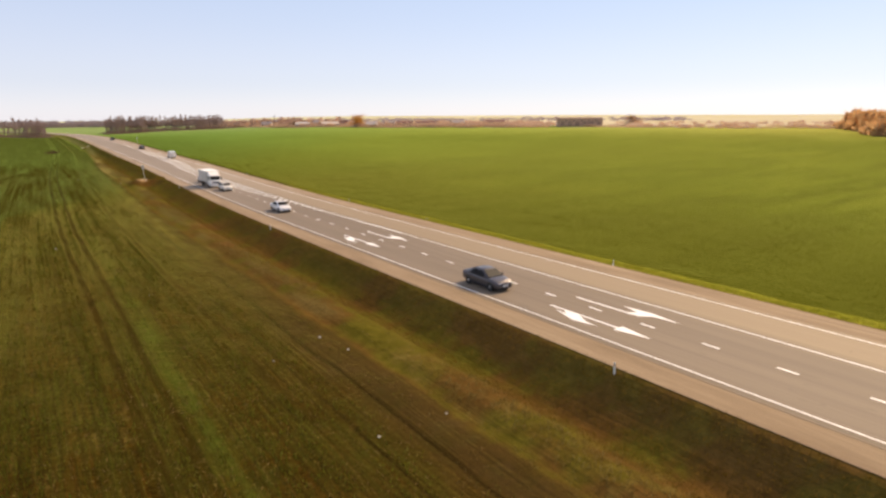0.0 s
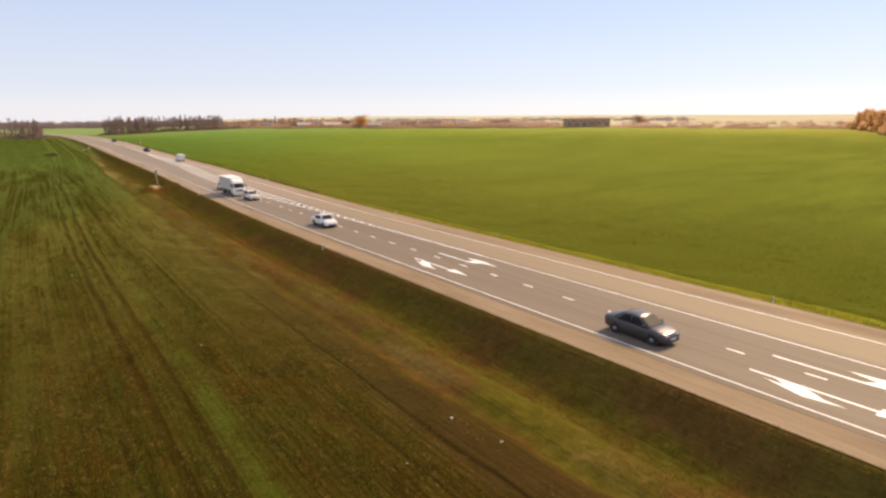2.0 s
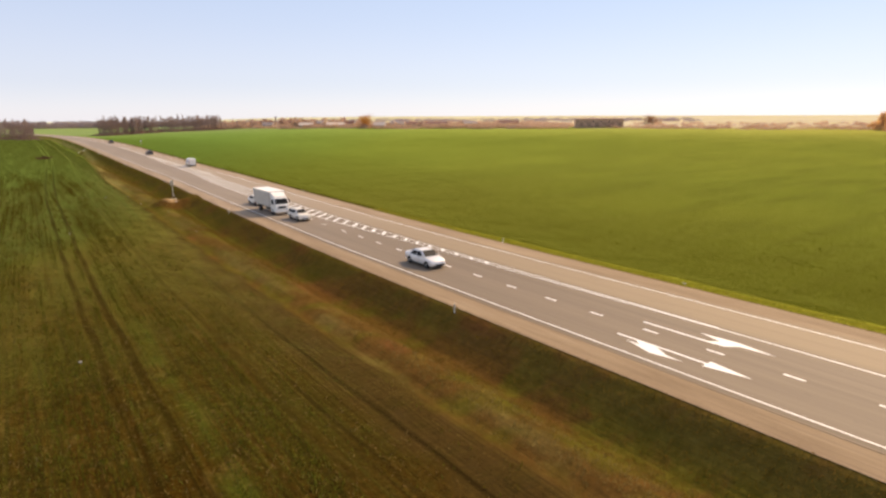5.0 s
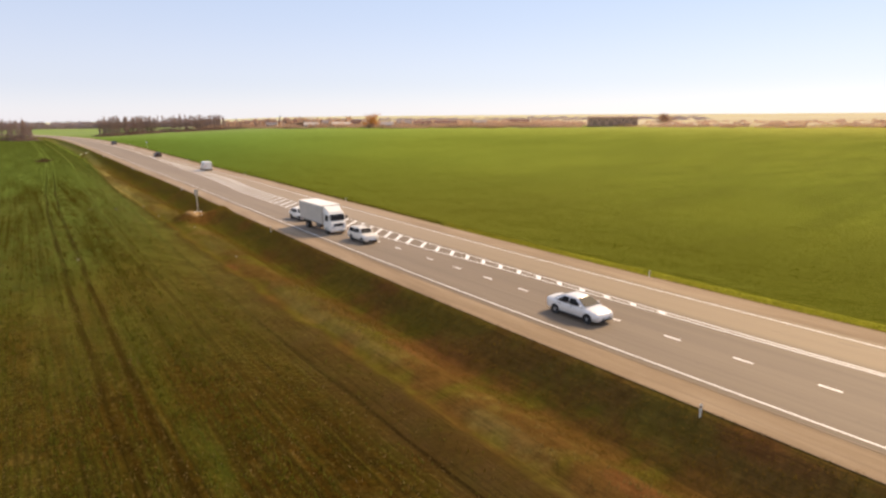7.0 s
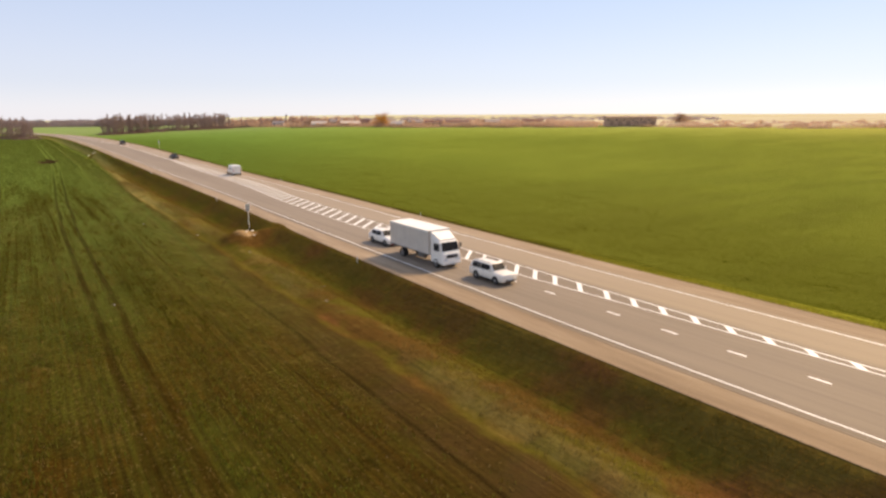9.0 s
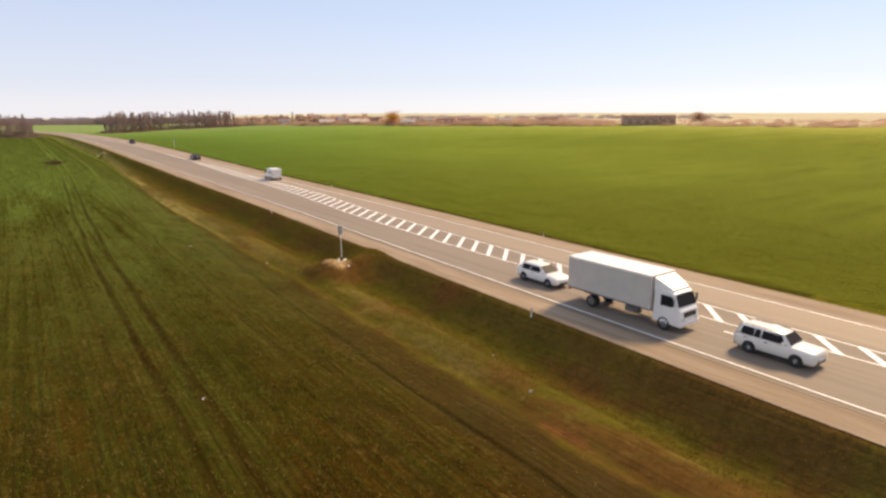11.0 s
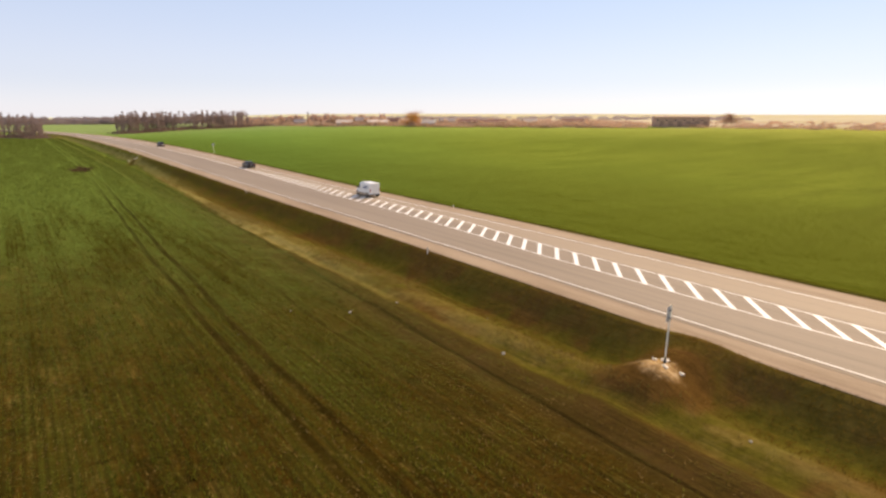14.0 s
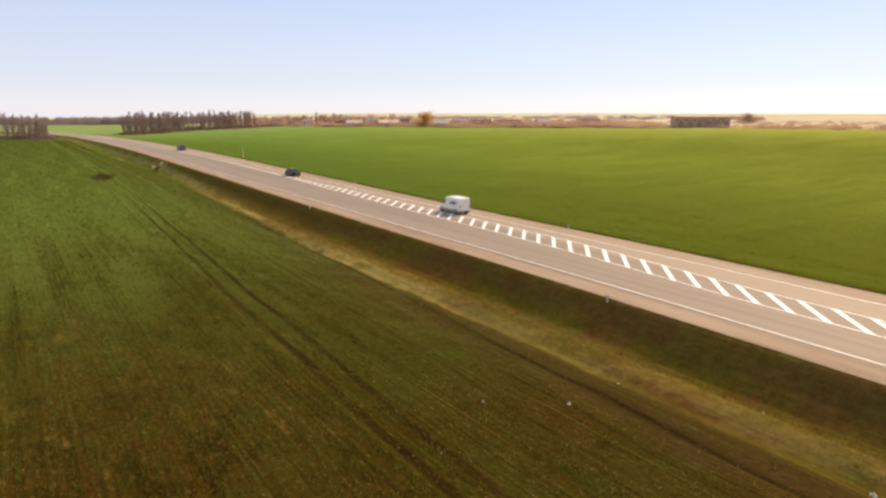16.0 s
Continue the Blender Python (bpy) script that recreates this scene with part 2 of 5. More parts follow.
# ---- materials of the land ----
def make_ground_material():
    m = Mat("farmland", 0.95, 0.0, 0.0)
    m.bsdf.inputs["Sheen Weight"].default_value = 0.05
    m.bsdf.inputs["Sheen Roughness"].default_value = 0.26
    off, dist = m.attr("off"), m.attr("dist")
    east = m.attr("east")
    # sheen tint carries the same painted glow, warmer towards the east
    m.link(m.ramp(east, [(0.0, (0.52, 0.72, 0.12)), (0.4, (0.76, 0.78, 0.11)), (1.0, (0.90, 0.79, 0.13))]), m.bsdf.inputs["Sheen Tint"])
    # young winter crop on the near side: soil showing between drilled rows
    rows = m.noise(1.0, 3, 0.6, stretch=(5.2, 0.10, 1.0))
    rows2 = m.noise(1.0, 2, 0.5, stretch=(1.1, 0.035, 1.0))
    patch = m.noise(0.075, 4, 0.6)
    grain = m.noise(3.5, 4, 0.7)
    clod = m.noise(0.9, 4, 0.65)
    soil = m.ramp(grain, [(0.25, (0.018, 0.0092, 0.0012)), (0.75, (0.068, 0.035, 0.0045))])
    lump = m.noise(1.0, 5, 0.7, stretch=(0.55, 0.42, 1.0))
    soil = m.mix(m.math("MULTIPLY", m.span(lump, 0.50, 0.62), 0.8), soil, (0.014, 0.0078, 0.0012))
    soil = m.mix(m.math("MULTIPLY", m.span(m.noise(1.0, 5, 0.75, stretch=(0.9, 0.30, 1.0)), 0.55, 0.68), 0.6), soil, (0.130, 0.085, 0.020))
    crop = m.ramp(m.noise(5.0, 4, 0.7), [(0.25, (0.022, 0.022, 0.003)), (0.75, (0.058, 0.055, 0.007))])
    cover = m.math("ADD", m.math("MULTIPLY", rows, 0.55), m.math("ADD", m.math("MULTIPLY", rows2, 0.35), m.math("ADD", m.math("MULTIPLY", patch, 0.75), m.math("MULTIPLY", clod, 0.35))))
    lush = m.math("MULTIPLY", m.span(m.attr("along"), 170.0, 280.0), 0.48)
    cover = m.math("ADD", cover, lush)
    crop = m.mix(m.span(m.attr("along"), 165.0, 300.0), crop, m.ramp(patch, [(0.3, (0.078, 0.104, 0.015)), (0.7, (0.098, 0.128, 0.020))]))
    left = m.mix(m.span(cover, 0.84, 1.20), soil, crop)
    # wheel tracks and the bare headland beside the ditch
    tram = m.attr("tram")
    wob = m.math("MULTIPLY", m.math("SUBTRACT", m.noise(0.08, 3), 0.5), 0.7)
    tr = m.math("ADD", tram, wob)
    ruts = m.math("ADD", m.math("ADD", m.band(tr, 0.00, 0.46, 0.14), m.band(tr, 1.50, 1.96, 0.14)), m.math("ADD", m.math("MULTIPLY", m.band(tr, 6.5, 6.8, 0.16), 0.6), m.math("MULTIPLY", m.band(tr, -1.5, -1.25, 0.16), 0.5)))
    soft_rut = m.math("MULTIPLY", m.math("ADD", m.band(tr, -0.15, 0.6, 0.25), m.band(tr, 1.25, 2.0, 0.25)), m.span(m.noise(0.3, 4, 0.7), 0.35, 0.65), True)
    left = m.mix(m.math("MULTIPLY", soft_rut, 0.5), left, (0.042, 0.024, 0.004))
    ruts = m.math("MULTIPLY", ruts, m.math("ADD", 0.6, m.math("MULTIPLY", m.span(m.noise(0.25, 3), 0.3, 0.6), 0.4)), True)
    ruts = m.math("MULTIPLY", ruts, m.math("SUBTRACT", 1.0, m.math("MULTIPLY", m.span(m.attr("along"), 225.0, 320.0), 0.75)))
    worn = m.math("ADD", 0.40, m.math("MULTIPLY", m.span(m.attr("along"), 100.0, 165.0), 0.38))
    left = m.mix(m.math("MULTIPLY", ruts, worn), left, (0.014, 0.0085, 0.0018))
    dark = m.noise(1.0, 3, 0.65, stretch=(2.6, 0.10, 1.0))
    left = m.mix(m.math("MULTIPLY", m.span(dark, 0.52, 0.66), m.math("SUBTRACT", 0.45, m.math("MULTIPLY", m.span(m.attr("along"), 130.0, 190.0), 0.38))), left, (0.016, 0.0095, 0.0018))
    drill = m.n("ShaderNodeMath")
    drill.operation = "COSINE"
    m.link(m.math("MULTIPLY", m.math("ADD", off, m.math("MULTIPLY", wob, 0.06)), 6.28318 / 0.36), drill.inputs[0])
    left = m.mix(m.math("MULTIPLY", m.span(drill.outputs[0], 0.5, -0.8), m.math("MULTIPLY", m.span(rows, 0.35, 0.6), 0.6)), left, (0.018, 0.0105, 0.002))
    fleck = m.noise(1.0, 4, 0.8, stretch=(7.0, 2.2, 1.0))
    left = m.mix(m.math("MULTIPLY", m.span(fleck, 0.56, 0.68), 0.6), left, (0.150, 0.108, 0.030))
    left = m.mix(m.math("MULTIPLY", m.band(m.math("ADD", off, m.math("MULTIPLY", wob, 0.5)), -11.1, -10.8, 0.14), 0.7), left, (0.018, 0.011, 0.003))
    woff = m.math("ADD", off, m.math("MULTIPLY", m.math("SUBTRACT", m.noise(0.22, 4, 0.65), 0.5), 2.6))
    reach_in = m.span(m.attr("along"), 180.0, 310.0)
    crop_edge = m.math("SUBTRACT", woff, m.math("MULTIPLY", reach_in, 5.0))
    woff = m.math("SUBTRACT", woff, m.math("MULTIPLY", reach_in, 3.0))
    bare = m.mix(m.span(m.noise(0.5, 5, 0.7), 0.40, 0.65), (0.064, 0.037, 0.013), (0.052, 0.036, 0.010))
    left = m.mix(m.math("MULTIPLY", m.band(woff, -13.0, -9.6, 0.9), 0.8), left, bare)
    left = m.mix(m.math("MULTIPLY", m.math("MULTIPLY", m.span(woff, -20.0, -13.0), m.span(m.noise(0.4, 4, 0.7), 0.32, 0.55)), 0.5), left, m.ramp(grain, [(0.3, (0.026, 0.0150, 0.0026)), (0.7, (0.062, 0.036, 0.0075))]))
    trench = m.math("ADD", m.attr("furrow"), m.math("MULTIPLY", m.math("SUBTRACT", m.noise(0.15, 3), 0.5), 0.7))
    left = m.mix(m.math("MULTIPLY", m.math("ADD", m.math("MULTIPLY", m.band(trench, -0.14, 0.14, 0.15), 0.85), m.math("MULTIPLY", m.band(trench, -2.2, -2.0, 0.12), 0.6)), 0.85), left, (0.013, 0.0075, 0.002))
    # rank grass of the ditch: green on the bank, dry and rusty in the bottom
    dry = m.ramp(m.noise(1.6, 5, 0.75), [(0.25, (0.062, 0.040, 0.008)), (0.5, (0.110, 0.078, 0.017)), (0.78, (0.19, 0.145, 0.040))])
    rust = m.ramp(m.noise(1.2, 5, 0.7), [(0.3, (0.057, 0.030, 0.007)), (0.7, (0.110, 0.059, 0.015))])
    green = m.ramp(m.noise(1.4, 5, 0.7), [(0.25, (0.045, 0.038, 0.004)), (0.7, (0.102, 0.085, 0.012))])
    redder = m.math("MULTIPLY", m.math("SUBTRACT", 1.0, m.span(m.attr("along"), 95.0, 150.0)), 0.05)
    paler = m.math("MULTIPLY", m.span(m.attr("along"), 150.0, 220.0), 0.16)
    bankmix = m.mix(m.span(m.math("ADD", m.noise(0.16, 3, 0.6), redder), 0.47, 0.62), green, rust)
    ditch = m.mix(m.span(m.math("ADD", m.math("SUBTRACT", m.noise(0.28, 4, 0.65), m.math("MULTIPLY", redder, 0.7)), paler), 0.47, 0.66), bankmix, dry)
    bank = m.mix(m.span(m.math("ADD", m.noise(0.18, 4, 0.65), redder), 0.46, 0.62), green, rust)
    sand = m.ramp(m.noise(2.2, 5, 0.7), [(0.3, (0.16, 0.085, 0.03)), (0.5, (0.34, 0.22, 0.10)), (0.72, (0.58, 0.46, 0.28))])
    # earthy slope under the shoulder, pale dead grass where the ditch is shallow
    slope = m.math("MULTIPLY", m.span(m.math("ADD", off, m.math("MULTIPLY", m.math("SUBTRACT", m.noise(0.35, 4, 0.7), 0.5), 2.0)), -5.2, -3.4), 0.45)
    bank = m.mix(slope, bank, m.ramp(m.noise(1.8, 5, 0.7), [(0.3, (0.062, 0.036, 0.009)), (0.7, (0.135, 0.084, 0.024))]))
    verge = m.mix(m.band(woff, -9.9, -6.2, 0.7), bank, ditch)
    pale = m.math("MULTIPLY", m.math("MULTIPLY", m.band(crop_edge, -10.6, -8.4, 0.7), m.span(m.attr("along"), 155.0, 205.0)), m.span(m.noise(0.30, 5, 0.75), 0.36, 0.54))
    verge = m.mix(m.math("MULTIPLY", pale, 0.85), verge, m.ramp(m.noise(1.6, 5, 0.75), [(0.3, (0.15, 0.118, 0.032)), (0.7, (0.29, 0.240, 0.082))]))
    # patches of red-leaved weeds and of bleached dead grass
    ragged = m.math("MULTIPLY", m.math("SUBTRACT", m.noise(0.8, 5, 0.75), 0.5), 1.1)
    verge = m.mix(m.math("MULTIPLY", m.span(m.math("ADD", m.attr("bleached"), ragged), 0.25, 0.95), 0.42), verge, m.ramp(m.noise(2.0, 5, 0.75), [(0.3, (0.080, 0.062, 0.016)), (0.7, (0.20, 0.155, 0.050))]))
    verge = m.mix(m.math("MULTIPLY", m.span(m.math("ADD", m.attr("rusty"), ragged), 0.25, 0.85), 0.65), verge, m.ramp(m.noise(1.5, 5, 0.7), [(0.3, (0.070, 0.028, 0.009)), (0.7, (0.150, 0.064, 0.022))]))
    left = m.mix(m.span(crop_edge, -10.6, -9.7), left, verge)
    on_crop = m.math("ADD", m.math("SUBTRACT", 1.0, m.span(crop_edge, -11.7, -9.9)), m.span(off, 15.0, 17.0))
    pressed = m.math("SUBTRACT", 1.0, m.math("MULTIPLY", ruts, 0.9), True)
    m.link(m.math("ADD", 0.12, m.math("MULTIPLY", m.math("MULTIPLY", on_crop, pressed), m.math("SUBTRACT", 0.52, m.math("MULTIPLY", m.span(off, 5.0, 7.0), 0.11)))), m.bsdf.inputs["Sheen Weight"])
    streak = m.math("MULTIPLY", m.band(m.math("ADD", off, m.math("MULTIPLY", wob, 2.0)), -20.3, -19.4, 0.5), m.math("SUBTRACT", 1.0, m.span(m.attr("along"), 70.0, 130.0)))
    left = m.mix(m.math("MULTIPLY", m.math("MULTIPLY", streak, 0.62), m.span(m.noise(0.25, 4, 0.7), 0.3, 0.65)), left, (0.060, 0.082, 0.009))
    left = m.mix(m.span(m.math("ADD", m.attr("mound"), m.math("MULTIPLY", m.math("SUBTRACT", m.noise(0.9, 4, 0.7), 0.5), 0.7)), 0.70, 1.02), m.mix(m.span(m.math("ADD", m.attr("mound"), m.math("MULTIPLY", m.math("SUBTRACT", m.noise(0.6, 4, 0.7), 0.5), 0.6)), 0.2, 0.5), left, rust), sand)
    # lush crop beyond the road, a yellow-green verge, straw-coloured country far away
    stripe = m.noise(1.0, 3, 0.6, stretch=(0.02, 0.07, 1.0), rot=38)
    stripe2 = m.noise(1.0, 3, 0.6, stretch=(1.3, 0.05, 1.0))
    big = m.noise(0.012, 4, 0.6)
    lushg = m.ramp(m.math("ADD", m.math("MULTIPLY", stripe, 0.5), m.math("MULTIPLY", big, 0.5)), [(0.28, (0.064, 0.086, 0.008)), (0.50, (0.098, 0.126, 0.012)), (0.72, (0.143, 0.168, 0.020))])
    thin = m.noise(1.0, 4, 0.7, stretch=(0.035, 0.30, 1.0), rot=38)
    lushg = m.mix(m.math("MULTIPLY", m.span(thin, 0.46, 0.62), 0.75), lushg, (0.044, 0.056, 0.003))
    # crop colour gets darker towards the road
    near_road = m.math("SUBTRACT", 1.0, m.span(m.math("ADD", off, m.math("MULTIPLY", m.math("SUBTRACT", m.noise(0.03, 4, 0.65), 0.5), 60.0)), 16.0, 95.0))
    lushg = m.mix(m.math("MULTIPLY", near_road, 0.85), lushg, m.ramp(m.noise(3.0, 5, 0.75), [(0.3, (0.030, 0.033, 0.001)), (0.7, (0.064, 0.068, 0.003))]))
    # warm glow of the sun side painted in: blue-green north to yellow-green east
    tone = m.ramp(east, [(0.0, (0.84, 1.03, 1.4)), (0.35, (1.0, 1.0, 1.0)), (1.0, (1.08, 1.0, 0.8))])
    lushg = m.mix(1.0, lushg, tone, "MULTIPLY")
    # haze painted into the crop colour: paler towards the far side of the field
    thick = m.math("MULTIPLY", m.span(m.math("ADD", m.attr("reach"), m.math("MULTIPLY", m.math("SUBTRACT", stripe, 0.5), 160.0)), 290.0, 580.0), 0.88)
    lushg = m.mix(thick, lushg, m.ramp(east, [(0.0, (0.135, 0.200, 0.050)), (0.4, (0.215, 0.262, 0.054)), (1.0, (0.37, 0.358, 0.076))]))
    # distance haze over the northern land, mixed in as a pale green
    north_haze = m.math("MULTIPLY", m.span(m.attr("along"), 520.0, 760.0), m.math("SUBTRACT", 1.0, m.span(east, 0.0, 0.25)))
    lushg = m.mix(m.math("MULTIPLY", north_haze, 0.8), lushg, (0.215, 0.245, 0.120))
    fine = m.math("ADD", m.math("MULTIPLY", m.noise(2.2, 5, 0.75), 0.6), m.math("MULTIPLY", stripe2, 0.5))
    lushg = m.mix(m.math("MULTIPLY", m.math("SUBTRACT", 1.0, m.span(fine, 0.40, 0.62)), 0.45), lushg, (0.052, 0.058, 0.003))
    vg = m.ramp(m.noise(1.7, 5, 0.7), [(0.3, (0.17, 0.185, 0.014)), (0.7, (0.33, 0.315, 0.032))])
    edge = m.ramp(m.noise(1.7, 5, 0.7), [(0.3, (0.07, 0.045, 0.016)), (0.7, (0.15, 0.10, 0.04))])
    roff = m.math("ADD", off, m.math("MULTIPLY", m.math("SUBTRACT", m.noise(0.5, 4, 0.65), 0.5), 1.0))
    strip_end = m.math("MULTIPLY", m.span(m.attr("along"), 95.0, 135.0), 2.0)
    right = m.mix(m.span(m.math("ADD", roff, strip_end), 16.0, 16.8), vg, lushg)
    right = m.mix(m.math("MULTIPLY", m.math("MULTIPLY", m.band(roff, 14.9, 15.7, 0.2), m.span(m.attr("along"), 95.0, 130.0)), 0.8), right, (0.030, 0.022, 0.007))
    right = m.mix(m.math("SUBTRACT", 1.0, m.span(roff, 14.5, 15.1)), right, edge)
    near = m.mix(m.span(off, 5.0, 7.0), left, right)
    # straw tones of the far country are paled in place of haze
    tan = m.ramp(m.noise(1.0, 5, 0.65, stretch=(0.004, 0.0012, 1.0), rot=35), [(0.33, (0.40, 0.30, 0.235)), (0.5, (0.54, 0.445, 0.37)), (0.66, (0.63, 0.55, 0.48))])
    wild = m.math("ADD", dist, m.math("MULTIPLY", m.math("SUBTRACT", m.noise(0.02, 3), 0.5), 14.0))
    col = m.mix(m.span(wild, 0.0, 8.0), near, tan)
    hgt = m.math("ADD", m.math("MULTIPLY", rows, 0.5), m.math("ADD", m.math("MULTIPLY", grain, 0.35), m.math("MULTIPLY", clod, 0.5)))
    m.bump(hgt, 0.9, 0.15)
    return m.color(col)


def make_asphalt():
    m = Mat("worn_asphalt", 0.76, 0.0, 0.45)
    off = m.attr("off")
    tone = m.ramp(m.noise(0.35, 5, 0.6, stretch=(1.0, 0.08, 1.0)), [(0.3, (0.170, 0.131, 0.092)), (0.7, (0.230, 0.182, 0.132))])
    grain = m.noise(40.0, 3, 0.7)
    col = m.mix(m.math("MULTIPLY", grain, 0.35), tone, (0.276, 0.225, 0.164))
    col = m.mix(m.math("MULTIPLY", m.span(m.noise(1.0, 4, 0.65, stretch=(2.2, 0.018, 1.0)), 0.48, 0.66), 0.4), col, (0.133, 0.103, 0.073))
    col = m.mix(m.math("MULTIPLY", m.span(m.noise(1.0, 4, 0.65, stretch=(3.1, 0.025, 1.0)), 0.52, 0.70), 0.35), col, (0.304, 0.248, 0.185))
    # paler polished wheel paths and a dusty, bleached lane beyond the centre marking
    w = m.math("ADD", off, m.math("MULTIPLY", m.math("SUBTRACT", m.noise(0.05, 2), 0.5), 0.4))
    paths = m.math("ADD", m.band(w, 0.8, 1.5, 0.3), m.math("ADD", m.band(w, 2.5, 3.1, 0.3), m.math("ADD", m.band(w, 8.2, 8.9, 0.3), m.band(w, 9.9, 10.6, 0.3))))
    col = m.mix(m.math("MULTIPLY", paths, 0.22), col, (0.271, 0.219, 0.157))
    dusty = m.math("MULTIPLY", m.span(w, 7.2, 8.4), 0.45)
    col = m.mix(dusty, col, (0.340, 0.262, 0.172))
    edge = m.math("ADD", m.math("SUBTRACT", 1.0, m.span(w, -0.5, 0.0)), m.span(w, 11.3, 11.8))
    col = m.mix(m.math("MULTIPLY", edge, m.span(m.noise(0.8, 4, 0.7), 0.3, 0.6)), col, (0.221, 0.166, 0.104))
    col = m.mix(m.math("MULTIPLY", m.band(w, -0.42, -0.16, 0.08), 0.45), col, (0.092, 0.072, 0.050))
    # the southern stretch is darker and browner
    south = m.math("SUBTRACT", 1.0, m.span(m.math("ADD", m.attr("along"), m.math("MULTIPLY", m.math("SUBTRACT", m.noise(0.05, 3), 0.5), 30.0)), 85.0, 150.0))
    col = m.mix(south, col, m.mix(1.0, col, m.mix(m.span(w, 6.8, 8.2), (0.76, 0.72, 0.66), (0.88, 0.83, 0.70)), "MULTIPLY"))
    # tar-sealed cracks
    crack = m.noise(1.0, 2, 0.5, stretch=(0.7, 0.09, 1.0))
    line = m.band(crack, 0.4985, 0.5015, 0.002)
    col = m.mix(m.math("MULTIPLY", line, 0.3), col, (0.046, 0.041, 0.034))
    m.bump(grain, 0.35, 0.01)
    return m.color(col)


def make_gravel():
    m = Mat("dusty_gravel", 0.85, 0.0, 0.3)
    a = m.noise(0.6, 5, 0.7, stretch=(1.0, 0.12, 1.0))
    b = m.noise(14.0, 4, 0.75)
    col = m.ramp(a, [(0.28, (0.222, 0.158, 0.095)), (0.5, (0.344, 0.260, 0.169)), (0.75, (0.465, 0.374, 0.263))])
    track = m.noise(1.0, 4, 0.7, stretch=(4.5, 0.03, 1.0))
    col = m.mix(m.math("MULTIPLY", m.span(track, 0.50, 0.66), 0.45), col, (0.187, 0.130, 0.090))
    col = m.mix(m.math("MULTIPLY", b, 0.5), col, (0.152, 0.104, 0.064))
    south = m.math("SUBTRACT", 1.0, m.span(m.attr("along"), 85.0, 150.0))
    col = m.mix(south, col, m.mix(1.0, col, (0.85, 0.80, 0.70), "MULTIPLY"))
    m.bump(b, 0.6, 0.03)
    return m.color(col)


def make_paint(name="road_paint", worn=0.30):
    m = Mat(name, 0.55, 0.0, 0.4)
    f = m.noise(6.0, 5, 0.75)
    wear = m.ramp(f, [(worn, (0.30, 0.25, 0.20)), (worn + 0.12, (0.80, 0.78, 0.74)), (1.0, (0.86, 0.85, 0.82))])
    return m.color(wear)


M_GROUND, M_ASPHALT, M_GRAVEL, M_PAINT = make_ground_material(), make_asphalt(), make_gravel(), make_paint()
M_PAINT_WORN = make_paint("worn_road_paint", 0.37)


# ---- ground: one sheet to the horizon ----
# weed patches along the ditch: offset, distance along the road, half width, half length
RUSTY = [(-6.0, 94, 1.8, 4.5), (-7.6, 78.0, 1.0, 2.0), (-3.2, 138.6, 1.0, 2.4), (-4.7, 150, 1.4, 2.4), (-8.0, 150.5, 1.5, 2.0), (-2.9, 76, 0.6, 2.6), (-9.6, 121, 0.5, 2.0), (-3.0, 104, 0.5, 3.0)]
BLEACHED = [(-8.8, 107, 0.9, 7.0), (-10.0, 76, 0.7, 5.0), (-8.7, 97, 0.7, 6.0), (-7.6, 142, 1.2, 3.6), (-8.6, 162, 1.0, 7.0), (-8.8, 52, 1.0, 5.0), (-8.4, 66, 0.8, 4.0), (-6.4, 178, 1.2, 9.0), (-8.8, 132, 0.7, 5.0), (-8.9, 84, 0.8, 3.0)]


def patches(spots, X, Y):
    off = X - xr(Y)
    return sum(np.exp(-((off - o) / w) ** 2 - ((Y - y) / l) ** 2) for o, y, w, l in spots)


